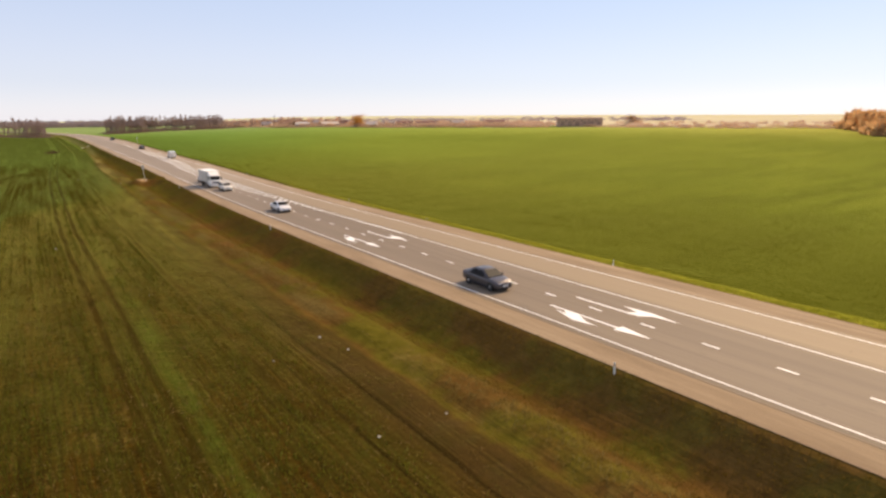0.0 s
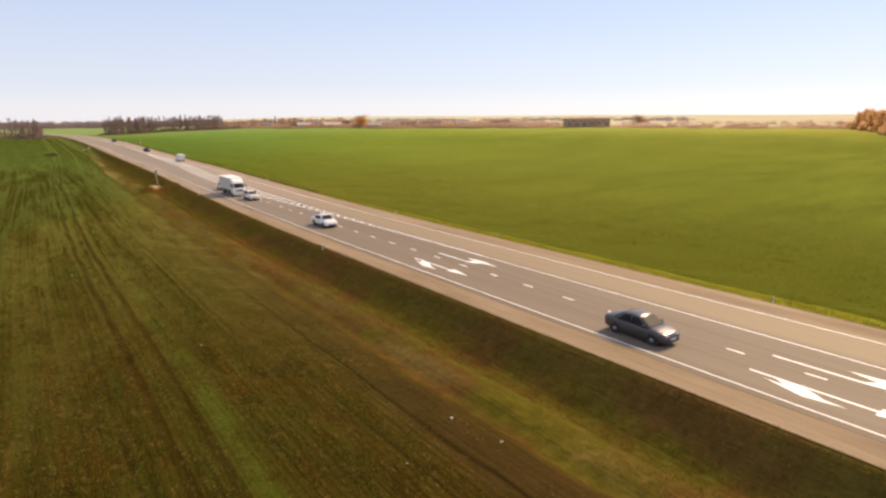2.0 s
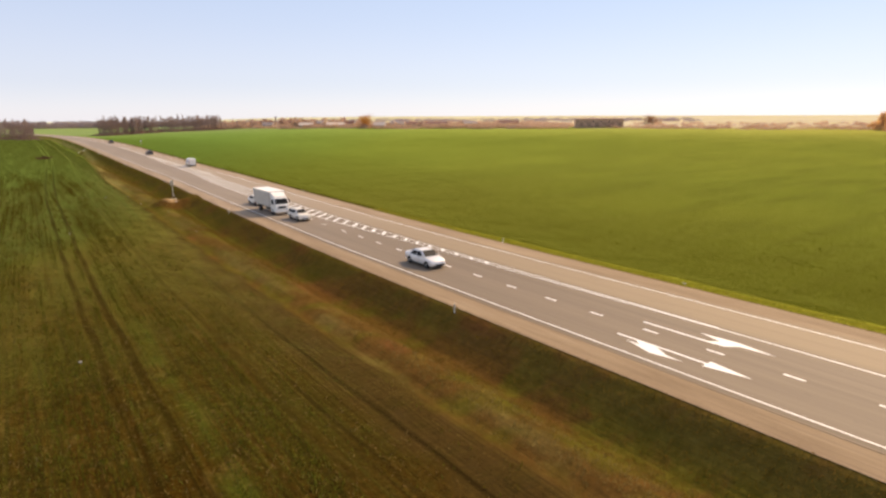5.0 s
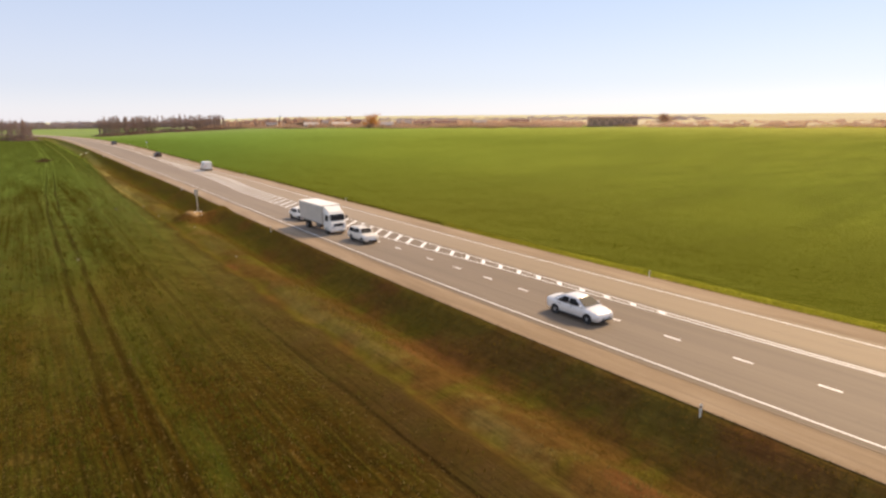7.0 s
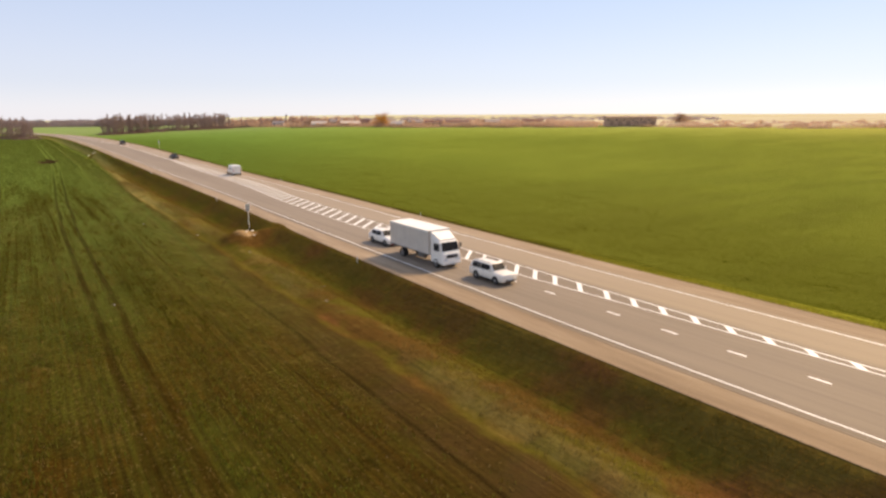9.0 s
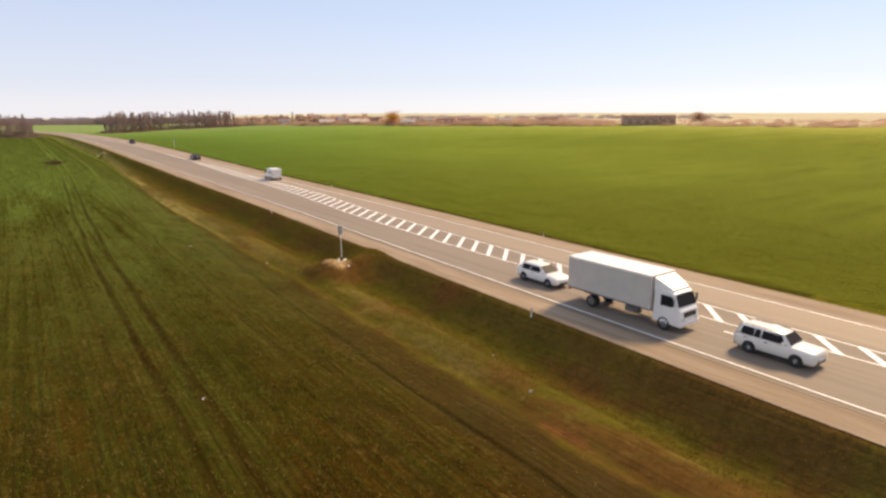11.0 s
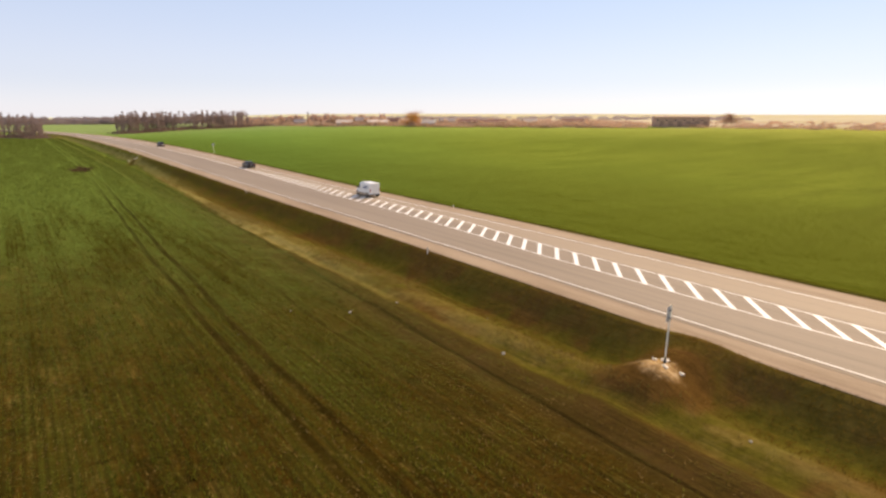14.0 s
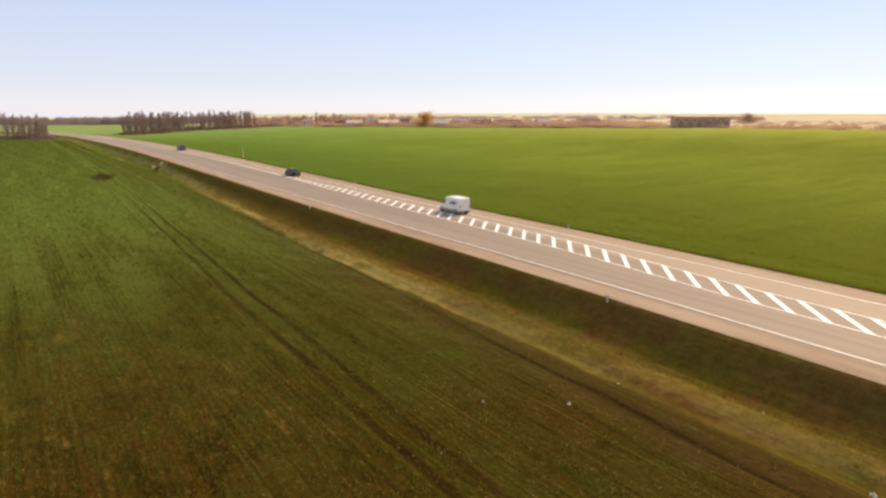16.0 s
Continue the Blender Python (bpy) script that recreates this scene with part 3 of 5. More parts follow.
def build_ground():
    offs = np.concatenate([[-4600, -3000, -2000, -1300, -900, -650, -480, -360, -270, -200, -150, -115, -90, -72, -60, -52, -46, -42], np.arange(-39, -14, 1.0),
                           np.arange(-14, -2.4, 0.4), [-2.45, -2.0, 2, 6, 10, 13.6, 14.1, 14.5, 15, 15.5, 16, 16.6, 17.2, 18, 19, 21, 24, 28, 34, 42, 55, 72, 95, 125, 165, 210, 265], np.arange(290, 720, 22.0), [740, 850, 1000, 1250, 1600, 2100, 2900, 4600]])
    ys = np.concatenate([[-2500, -1500, -900, -500, -300, -200, -140, -100, -70, -50, -35, -22], np.arange(-12, 215, 0.8), np.arange(215, 330, 2.0), np.arange(330, 700, 8.0), [710, 730, 760, 800, 850, 920, 1000, 1100, 1250, 1450, 1700, 2100, 2600, 3300, 4600]])
    OFF, Y = np.meshgrid(offs, ys)
    X = OFF + xr(Y) * (1 - step(np.abs(OFF), 60, 400))
    Z = ground_z(X, Y)
    me = grid_mesh("ground", X, Y, Z, [M_GROUND])
    r = np.hypot(X + 27, Y - 80)
    ang = np.degrees(np.arctan2(X + 27, Y - 80))
    limit = np.where(ang > 14.2, np.interp(ang, [5, 16, 24, 30, 42, 53, 62, 74, 90], [700, 666, 599, 565, 547, 541, 551, 592, 619]), 1050)
    dist = np.clip((r - limit) / 6.0, -30, 60)
    dist = np.where((OFF < -60) & (r < 1200), -30, dist)
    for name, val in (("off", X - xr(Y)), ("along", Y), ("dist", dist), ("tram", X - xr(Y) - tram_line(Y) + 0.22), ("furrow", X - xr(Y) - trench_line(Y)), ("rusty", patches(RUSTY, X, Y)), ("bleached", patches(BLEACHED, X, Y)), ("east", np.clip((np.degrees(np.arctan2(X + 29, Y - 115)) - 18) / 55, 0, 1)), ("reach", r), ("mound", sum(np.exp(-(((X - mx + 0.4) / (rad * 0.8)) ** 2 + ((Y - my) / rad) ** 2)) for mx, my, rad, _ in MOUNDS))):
        at = me.attributes.new(name, "FLOAT", "POINT")
        at.data.foreach_set("value", val.ravel().astype(np.float32))
    return tagged(new("ground", me), "brown and green winter crop fields either side of the road", "ground", kind="structure")


build_ground()


def strip(name, o0, o1, y0, y1, dy, mat, lift0, lift1, nx=6, thick=0.0, label="", category="", kind="structure"):
    """A ribbon along the road between two offsets, with its sides."""
    ys = np.arange(y0, y1 + dy, dy)
    offs = np.linspace(o0, o1, nx)
    if thick:
        offs = np.concatenate([[o0], offs, [o1]])
    OFF, Y = np.meshgrid(offs, ys)
    lift = np.linspace(lift0, lift1, nx)
    if thick:
        lift = np.concatenate([[lift0 - thick], lift, [lift1 - thick]])
    Z = zr(Y) + lift[None, :]
    me = grid_mesh(name, OFF + xr(Y), Y, Z, [mat], smooth=False)
    for key, val in (("off", OFF), ("along", Y)):
        at = me.attributes.new(key, "FLOAT", "POINT")
        at.data.foreach_set("value", val.ravel().astype(np.float32))
    return tagged(new(name, me), label, category, kind=kind)


strip("road", ROAD_L, ROAD_R, -60, 1000, 4.0, M_ASPHALT, 0.0, 0.0, 14, 0.3, "grey worn asphalt two-way highway with painted lanes", "road")
strip("road_shoulder", SH_L, ROAD_L - 0.004, -60, 1000, 4.0, M_GRAVEL, -0.06, -0.012, 5, 0.3, "sandy brown gravel shoulder beside the ditch", "shoulder")
strip("road_shoulder", ROAD_R + 0.004, SH_R, -60, 1000, 4.0, M_GRAVEL, -0.012, -0.06, 5, 0.3, "sandy brown gravel shoulder beside the crop", "shoulder")


# ---- road markings: thin slabs of paint ----
def slab(bm, pts, z0=-0.02, z1=0.006):
    """A thin slab over a polygon of (offset, y)."""
    lo = [bm.verts.new((o + float(xr(y)), y, float(zr(y)) + z0)) for o, y in pts]
    hi = [bm.verts.new((o + float(xr(y)), y, float(zr(y)) + z1)) for o, y in pts]
    n = len(pts)
    bm.faces.new(hi)
    for k in range(n):
        bm.faces.new((lo[k], lo[(k + 1) % n], hi[(k + 1) % n], hi[k]))


def paint(name, bm, parent, label="", mat=None):
    bmesh.ops.recalc_face_normals(bm, faces=bm.faces)
    return part(name, bm, mat or M_PAINT, parent, label)


def ribbon(bm, ys, off, width):
    for a, b in zip(ys[:-1], ys[1:]):
        oa, ob = float(off(a)), float(off(b))
        slab(bm, [(oa - width / 2, a), (oa + width / 2, a), (ob + width / 2, b), (ob - width / 2, b)])


marking = tagged(empty("road_marking"), "white painted lane lines, arrows and hatched island", "road marking", kind="structure")

HL_Y = [60, 66, 72, 84, 92, 100, 108, 115, 127, 150, 170, 185, 197, 220, 247, 262, 300]
HL_O = [7.40, 7.37, 7.26, 7.0, 6.85, 6.55, 6.05, 5.5, 4.9, 4.35, 4.5, 5.6, 6.2, 6.7, 7.4, 8.0, 8.3]
HR_Y = [66, 72, 84, 115, 150, 172, 187, 200, 240, 262, 300]
HR_O = [7.46, 7.48, 7.40, 7.3, 7.4, 7.65, 9.0, 9.3, 9.3, 8.3, 8.6]


def hl(y):
    return np.interp(y, HL_Y, HL_O)


def hr(y):
    return np.interp(y, HR_Y, HR_O)


bm = bmesh.new()
ribbon(bm, np.arange(-50, 700, 5.0), lambda y: 0.0, 0.09)
paint("edge_line", bm, marking)
bm = bmesh.new()
ribbon(bm, np.arange(-50, 700, 5.0), lambda y: 11.2, 0.11)
paint("edge_line", bm, marking, "worn faint white line", M_PAINT_WORN)
bm = bmesh.new()
ribbon(bm, np.arange(-50, 62, 5.0), lambda y: 7.4, 0.11)
paint("centre_line", bm, marking)
bm = bmesh.new()
ribbon(bm, np.arange(60, 301, 3.0), hl, 0.10)
paint("island_line", bm, marking)
bm = bmesh.new()
ribbon(bm, np.arange(66, 301, 3.0), hr, 0.10)
paint("island_line", bm, marking)
bm = bmesh.new()
ribbon(bm, np.arange(300, 640, 5.0), lambda y: 8.3 - 2.3 * step(y, 300, 420), 0.17)
paint("centre_line", bm, marking)

# lane dashes, one metre long every four metres
for y in [48.8 + 3.97 * k for k in range(-16, 16)] + [113.9 + 3.97 * k for k in range(0, 6)]:
    bm = bmesh.new()
    slab(bm, [(3.73, y - 1.0), (3.87, y - 1.0), (3.87, y), (3.73, y)])
    paint("dash", bm, marking)
# diagonal bars of the island
for n in range(1, 82):
    y = float(np.interp(n, [0, 12, 14, 20, 30, 36, 41, 81], [84.4, 109.75, 114.35, 126.6, 147.2, 160.4, 171.3, 259.0]))
    w = 0.36
    o0, o1 = float(hl(y)), float(hr(y + 1.0))
    rise = o1 - o0
    o1 = float(hr(y + rise))
    bm = bmesh.new()
    slab(bm, [(o0, y), (o1, y + rise), (o1, y + rise + w * 1.35), (o0, y + w * 1.35)])
    paint("island_bar", bm, marking)


def arrow_straight_right(y0, o):
    """Long arrow towards lower y with a branch to its right."""
    bm = bmesh.new()
    slab(bm, [(o - 0.08, y0), (o + 0.08, y0), (o + 0.08, y0 - 5.6), (o - 0.08, y0 - 5.6)])
    slab(bm, [(o - 0.42, y0 - 5.5), (o + 0.42, y0 - 5.5), (o, y0 - 7.8)])
    slab(bm, [(o - 0.06, y0 - 1.3), (o + 0.02, y0 - 2.4), (o - 0.60, y0 - 3.6), (o - 0.75, y0 - 2.2)])
    slab(bm, [(o - 0.42, y0 - 0.9), (o - 0.60, y0 - 3.0), (o - 0.75, y0 - 4.6), (o - 1.05, y0 - 2.9)])
    return paint("lane_arrow", bm, marking)


def arrow_left(y0, o):
    """Arrow towards lower y that turns to the centre of the road."""
    bm = bmesh.new()
    slab(bm, [(o - 0.08, y0), (o + 0.08, y0), (o + 0.10, y0 - 4.6), (o - 0.06, y0 - 4.6)])
    slab(bm, [(o - 0.06, y0 - 4.0), (o + 0.02, y0 - 5.1), (o + 0.62, y0 - 5.6), (o + 0.62, y0 - 4.6)])
    slab(bm, [(o + 0.95, y0 - 3.2), (o + 0.55, y0 - 4.6), (o + 0.80, y0 - 7.4), (o + 1.15, y0 - 5.2)])
    return paint("lane_arrow", bm, marking)


arrow_straight_right(38.7, 2.1)
arrow_left(38.9, 4.8)
arrow_straight_right(69.1, 2.0)
arrow_left(69.4, 4.9)


# ---- vehicles ----
def car_paint(name, col, rough=0.32, metal=0.0):
    m = Mat(name, rough, metal, 0.3)
    f = m.noise(2.5, 5, 0.7)
    dirt = m.noise(7.0, 4, 0.7)
    base = m.mix(m.math("MULTIPLY", m.span(f, 0.45, 0.8), 0.18), tuple(col), (0.20, 0.16, 0.12))
    m.bsdf.inputs["Coat Weight"].default_value = 0.5
    m.bsdf.inputs["Coat Roughness"].default_value = 0.08
    m.link(m.ramp(dirt, [(0.3, rough * 0.8), (0.8, rough * 1.5)]), m.bsdf.inputs["Roughness"])
    return m.color(base)


M_GLASS = plain("dark_car_glass", (0.020, 0.019, 0.019), 0.55, 0.0, 0.2, 2.0, 0.10)
M_TYRE = plain("tyre_rubber", (0.022, 0.021, 0.020), 0.85, 0.0, 0.3, 12.0)
M_RIM = plain("alloy_rim", (0.48, 0.47, 0.46), 0.4, 0.5, 0.15, 8.0)
M_PLASTIC = plain("black_plastic", (0.028, 0.028, 0.029), 0.6, 0.0, 0.25, 6.0)
M_HEADLIGHT = plain("headlight_glass", (0.75, 0.77, 0.80), 0.12, 0.2, 0.1, 9.0, 0.8)
M_TAIL = plain("red_tail_lamp", (0.34, 0.012, 0.012), 0.2, 0.0, 0.2, 9.0, 0.7)
M_PLATE = plain("plate_white", (0.72, 0.72, 0.70), 0.5, 0.0, 0.08, 20.0)
M_STEEL = plain("dull_steel", (0.20, 0.19, 0.18), 0.5, 0.7, 0.3, 4.0)


def lerp_rows(rows, q):
    k = [r[0] for r in rows]
    return [float(np.interp(q, k, [r[j] for r in rows])) for j in range(1, len(rows[0]))]


def loft(bm, sections, close=True):
    """Skins a list of closed rings."""
    rings = [[bm.verts.new(p) for p in s] for s in sections]
    n = len(rings[0])
    for a, b in zip(rings[:-1], rings[1:]):
        for k in range(n):
            bm.faces.new((a[k], a[(k + 1) % n], b[(k + 1) % n], b[k]))
    if close:
        bm.faces.new(rings[0][::-1])
        bm.faces.new(rings[-1])
    bmesh.ops.recalc_face_normals(bm, faces=bm.faces)


def hull(bm, rows, stations):
    """Lower car body: rows of (y, half width, bottom, top)."""
    secs = []
    for y in stations:
        w, b, t = lerp_rows(rows, y)
        h = t - b
        half = [(0, b), (w * 0.86, b), (w * 0.965, b + 0.16 * h), (w, b + 0.42 * h), (w * 0.992, b + 0.70 * h), (w * 0.95, b + 0.93 * h), (w * 0.80, t), (w * 0.45, t + 0.025), (0, t + 0.035)]
        secs.append([(x, y, z) for x, z in half] + [(-x, y, z) for x, z in half[-2:0:-1]])
    loft(bm, secs)
    for f in bm.faces:
        f.smooth = True


def quad_panel(bm, a, b, c, d, depth=0.012):
    """A thin pane over four corners, pushed out along its normal."""
    a, b, c, d = (Vector(p) for p in (a, b, c, d))
    n = (b - a).cross(d - a).normalized() * depth
    lo = [bm.verts.new(p) for p in (a, b, c, d)]
    hi = [bm.verts.new(p + n) for p in (a, b, c, d)]
    bm.faces.new(hi)
    for k in range(4):
        bm.faces.new((lo[k], lo[(k + 1) % 4], hi[(k + 1) % 4], hi[k]))


def wheel(parent, x, y, r, width, side, rim_mat=None):
    bm = bmesh.new()
    secs = []
    n = 20
    prof = [(-0.5, 0.80), (-0.5, 0.95), (-0.36, 1.0), (0.36, 1.0), (0.5, 0.95), (0.5, 0.80)]
    rings = []
    for px, pr in prof:
        rings.append([bm.verts.new((x + px * width, y + r * pr * math.cos(2 * math.pi * k / n), r + r * pr * math.sin(2 * math.pi * k / n))) for k in range(n)])
    for a, b in zip(rings[:-1], rings[1:]):
        for k in range(n):
            bm.faces.new((a[k], a[(k + 1) % n], b[(k + 1) % n], b[k]))
    for ring in (rings[0], rings[-1]):
        inner = [bm.verts.new((v.co.x - math.copysign(0.03, v.co.x - x), y + (v.co.y - y) * 0.82, r + (v.co.z - r) * 0.82)) for v in ring]
        for k in range(n):
            bm.faces.new((ring[k], ring[(k + 1) % n], inner[(k + 1) % n], inner[k]))
    bmesh.ops.recalc_face_normals(bm, faces=bm.faces)
    w = part("wheel", bm, M_TYRE, parent)
    bm = bmesh.new()
    xo = x + side * (width * 0.5 - 0.02)
    hub = bm.verts.new((xo + side * 0.012, y, r))
    ring = [bm.verts.new((xo - side * 0.02 * (k % 4 in (0, 1)), y + 0.66 * r * math.cos(2 * math.pi * k / n), r + 0.66 * r * math.sin(2 * math.pi * k / n))) for k in range(n)]
    for k in range(n):
        bm.faces.new((hub, ring[k], ring[(k + 1) % n]))
    back = [bm.verts.new((xo - side * 0.05, v.co.y, v.co.z)) for v in ring]
    for k in range(n):
        bm.faces.new((ring[k], back[k], back[(k + 1) % n], ring[(k + 1) % n]))
    part("rim", bm, rim_mat or M_RIM, w)
    return w


def disc_panel(bm, x, y, z, r, depth, n=18):
    tube(bm, (x, y, z), (x + depth, y, z), r, r, n)


def build_car(name, paint_mat, L, W, H, shape, label, category):
    """A passenger car, front towards +y, standing on z = 0."""
    car = empty(name)
    tagged(car, label, category)
    hw, F, R = W / 2, L / 2, -L / 2
    wb_f, wb_r = F - 0.86, R + 0.92
    hood, belt = 0.70 * H if H > 1.55 else 0.66 * H, 0.645 * H
    if shape == "sedan":
        wsb, rf, rr, rb, tail = F - 1.12, F - 1.98, R + 1.42, R + 0.50, 0.70 * H
    elif shape == "wagon":
        wsb, rf, rr, rb, tail = F - 1.32, F - 1.95, R + 0.42, R + 0.10, 0.66 * H
    elif shape == "boxy":
        wsb, rf, rr, rb, tail = F - 1.20, F - 1.68, R + 0.30, R + 0.06, 0.64 * H
    else:
        wsb, rf, rr, rb, tail = F - 1.20, F - 1.95, R + 0.62, R + 0.14, 0.68 * H
    belt = max(belt, 0.62 * H)
    rows = [(R, hw * 0.84, 0.36, tail * 0.86), (R + 0.10, hw * 0.94, 0.28, tail * 0.97), (R + 0.5, hw * 0.985, 0.24, tail), (rb, hw, 0.22, max(tail, belt)), (rr, hw, 0.20, belt + 0.01),
            (rf, hw, 0.20, belt), (wsb, hw, 0.20, belt * 0.99), (F - 0.75, hw * 0.985, 0.21, hood * 0.93), (F - 0.22, hw * 0.92, 0.23, hood * 0.80), (F - 0.06, hw * 0.82, 0.27, hood * 0.70), (F, hw * 0.70, 0.34, hood * 0.58)]
    if shape == "boxy":
        rows[-4:] = [(F - 0.75, hw, 0.22, hood * 0.95), (F - 0.22, hw * 0.985, 0.23, hood * 0.92), (F - 0.05, hw * 0.96, 0.27, hood * 0.88), (F, hw * 0.93, 0.34, hood * 0.82)]
    rows.sort()
    bm = bmesh.new()
    hull(bm, rows, sorted(set([r[0] for r in rows] + list(np.linspace(R + 0.2, F - 0.3, 14)))))
    body = part("body", bm, paint_mat, car)
    # cabin shell: pillars and roof
    b0, r0 = hw * 0.93, hw * 0.70
    bm = bmesh.new()
    secs = []
    for y, z, wid in ((rb - 0.02, belt, b0 * 0.93), ((rb + rr) / 2, (belt + H) / 2, (b0 + r0) / 2 * 0.97), (rr, H - 0.05, r0 * 1.02), (rr + 0.15, H - 0.012, r0 * 1.0), ((rr + rf) / 2, H, r0 * 1.02), (rf - 0.1, H - 0.02, r0), (rf, H - 0.06, r0 * 1.0), ((rf + wsb) / 2, (belt + H) / 2 - 0.01, (b0 + r0) / 2 * 0.99), (wsb + 0.03, belt - 0.02, b0 * 0.95)):
        lo = belt - 0.08
        top = max(z, lo + 0.03)
        secs.append([(b0, y, lo), (b0 + (wid - b0) * 0.55, y, lo + (top - lo) * 0.6), (wid, y, top - 0.04 * (top > belt + 0.2)), (wid * 0.8, y, top), (0, y, top + 0.015), (-wid * 0.8, y, top), (-wid, y, top - 0.04 * (top > belt + 0.2)), (-b0 - (wid - b0) * 0.55, y, lo + (top - lo) * 0.6), (-b0, y, lo)])
    loft(bm, secs)
    for f in bm.faces:
        f.smooth = True
    roof = part("roof", bm, paint_mat, car)
    # panes
    zt, zb = H - 0.10, belt + 0.03

    def at(y_base, y_top, u, wid_b, wid_t):
        return y_base + (y_top - y_base) * u, belt + (H - 0.05 - belt) * u, wid_b + (wid_t - wid_b) * u

    def pane(name, ya, yb, u0, u1, ka, kb, inset):
        bm = bmesh.new()
        y0, z0, w0 = at(ya, yb, u0, b0 * 0.95, r0)
        y1, z1, w1 = at(ya, yb, u1, b0 * 0.95, r0)
        s = 1 if ka > 0 else -1
        n = 0.022 * s
        pts = [(-w0 + inset, y0 + n, z0 + 0.03), (w0 - inset, y0 + n, z0 + 0.03), (w1 - inset, y1 + n, z1 + 0.03), (-w1 + inset, y1 + n, z1 + 0.03)]
        if s > 0:
            pts = pts[::-1]
        quad_panel(bm, *pts, depth=0.01)
        bmesh.ops.recalc_face_normals(bm, faces=bm.faces)
        return part(name, bm, M_GLASS, car)

    pane("windscreen", wsb, rf, 0.06, 0.93, 1, 0, 0.07)
    pane("rear_window", rb, rr, 0.12, 0.90, -1, 0, 0.10)
    mid = (rf + rr) / 2 + 0.05
    spans = [(wsb - 0.28, rf - 0.02, mid + 0.05, mid + 0.05), (mid - 0.04, mid - 0.04, rr + 0.12 if shape not in ("wagon", "boxy") else rr + 0.75, rb + 0.55)]
    if shape in ("wagon", "boxy"):
        spans[1] = (mid - 0.04, mid - 0.04, rr + 0.85, rr + 0.80)
        spans.append((rr + 0.76, rr + 0.78, rr + 0.14, rr + 0.08))
    for s in (1, -1):
        for yb0, yt0, yt1, yb1 in spans:
            bm = bmesh.new()
            xb, xt = s * (b0 + 0.015), s * (r0 * 1.03 + 0.045)
            pts = [(xb, yb0, zb), (xt, yt0, zt), (xt, yt1, zt), (xb, yb1, zb)]
            quad_panel(bm, *(pts if s < 0 else pts[::-1]), depth=0.008)
            bmesh.ops.recalc_face_normals(bm, faces=bm.faces)
            part("side_window", bm, M_GLASS, car)
        for yy in (mid + 0.32, mid - 0.75):
            bm = bmesh.new()
            box(bm, s * hw * 0.985 - 0.02, s * hw * 0.985 + 0.025, yy - 0.09, yy + 0.09, belt * 0.86, belt * 0.86 + 0.03)
            part("door_handle", bm, M_PLASTIC, car)
        bm = bmesh.new()
        box(bm, min(s * b0, s * (b0 + 0.19)), max(s * b0, s * (b0 + 0.19)), wsb - 0.42, wsb - 0.28, belt + 0.02, belt + 0.15)
        bmesh.ops.bevel(bm, geom=bm.edges[:], offset=0.025, segments=2, affect="EDGES")
        part("wing_mirror", bm, paint_mat, car)
        bm = bmesh.new()
        box(bm, s * hw * 0.50 - 0.16, s * hw * 0.50 + 0.16, F - 0.16, F - 0.045, hood * 0.56, hood * 0.74)
        bmesh.ops.bevel(bm, geom=bm.edges[:], offset=0.03, segments=2, affect="EDGES")
        part("headlight", bm, M_HEADLIGHT, car)
        bm = bmesh.new()
        tz = tail * 0.78
        box(bm, s * hw * 0.70 - 0.15, s * hw * 0.70 + 0.15, R - 0.004, R + 0.22, tz - 0.10, tz + 0.09)
        bmesh.ops.bevel(bm, geom=bm.edges[:], offset=0.03, segments=2, affect="EDGES")
        part("tail_lamp", bm, M_TAIL, car)
        bm = bmesh.new()
        box(bm, s * hw - 0.02, s * hw + 0.012, wb_r + 0.36, wb_f - 0.36, 0.22, 0.32)
        part("sill", bm, M_PLASTIC, car)
        for yy in (wb_f, wb_r):
            bm = bmesh.new()
            disc_panel(bm, s * (hw - 0.10), yy, 0.335, 0.36, s * 0.104)
            part("wheel_arch", bm, M_PLASTIC, car)
            wheel(car, s * (hw - 0.085), yy, 0.32, 0.21, s)
    bm = bmesh.new()
    box(bm, -hw * 0.42, hw * 0.42, F - 0.07, F + 0.012, hood * 0.36, hood * 0.54)
    bmesh.ops.bevel(bm, geom=bm.edges[:], offset=0.02, segments=1, affect="EDGES")
    part("grille", bm, M_PLASTIC, car)
    bm = bmesh.new()
    box(bm, -hw * 0.66, hw * 0.66, F - 0.12, F + 0.004, 0.27, 0.37)
    part("front_bumper", bm, M_PLASTIC, car)
    bm = bmesh.new()
    box(bm, -hw * 0.76, hw * 0.76, R - 0.02, R + 0.14, 0.34, 0.46)
    part("rear_bumper", bm, M_PLASTIC, car)
    for yy, z in ((F + 0.014, 0.42), (R - 0.03, tail * 0.66)):
        bm = bmesh.new()
        box(bm, -0.26, 0.26, yy - 0.008, yy + 0.008, z, z + 0.11)
        part("number_plate", bm, M_PLATE, car)
    if shape in ("wagon", "boxy"):
        for s in (1, -1):
            bm = bmesh.new()
            tube(bm, (s * r0 * 0.92, rr + 0.2, H + 0.045), (s * r0 * 0.92, rf - 0.15, H + 0.045), 0.018, 0.018, 6)
            part("roof_rail", bm, M_STEEL, car)
    return car


def put(thing, off, y, toward, size=0.92):
    """Stands a vehicle on the road at an offset; toward: +1 drives away along the road, -1 comes down it."""
    yaw = 0.0 if toward > 0 else 180.0
    slope = math.degrees(math.atan2(float(zr(y + 1) - zr(y - 1)), 2.0)) * toward
    thing.matrix_world = pose(off + float(xr(y)), y, float(zr(y)) + 0.004, slope, 0, yaw) @ Matrix.Scale(size, 4)
    return thing


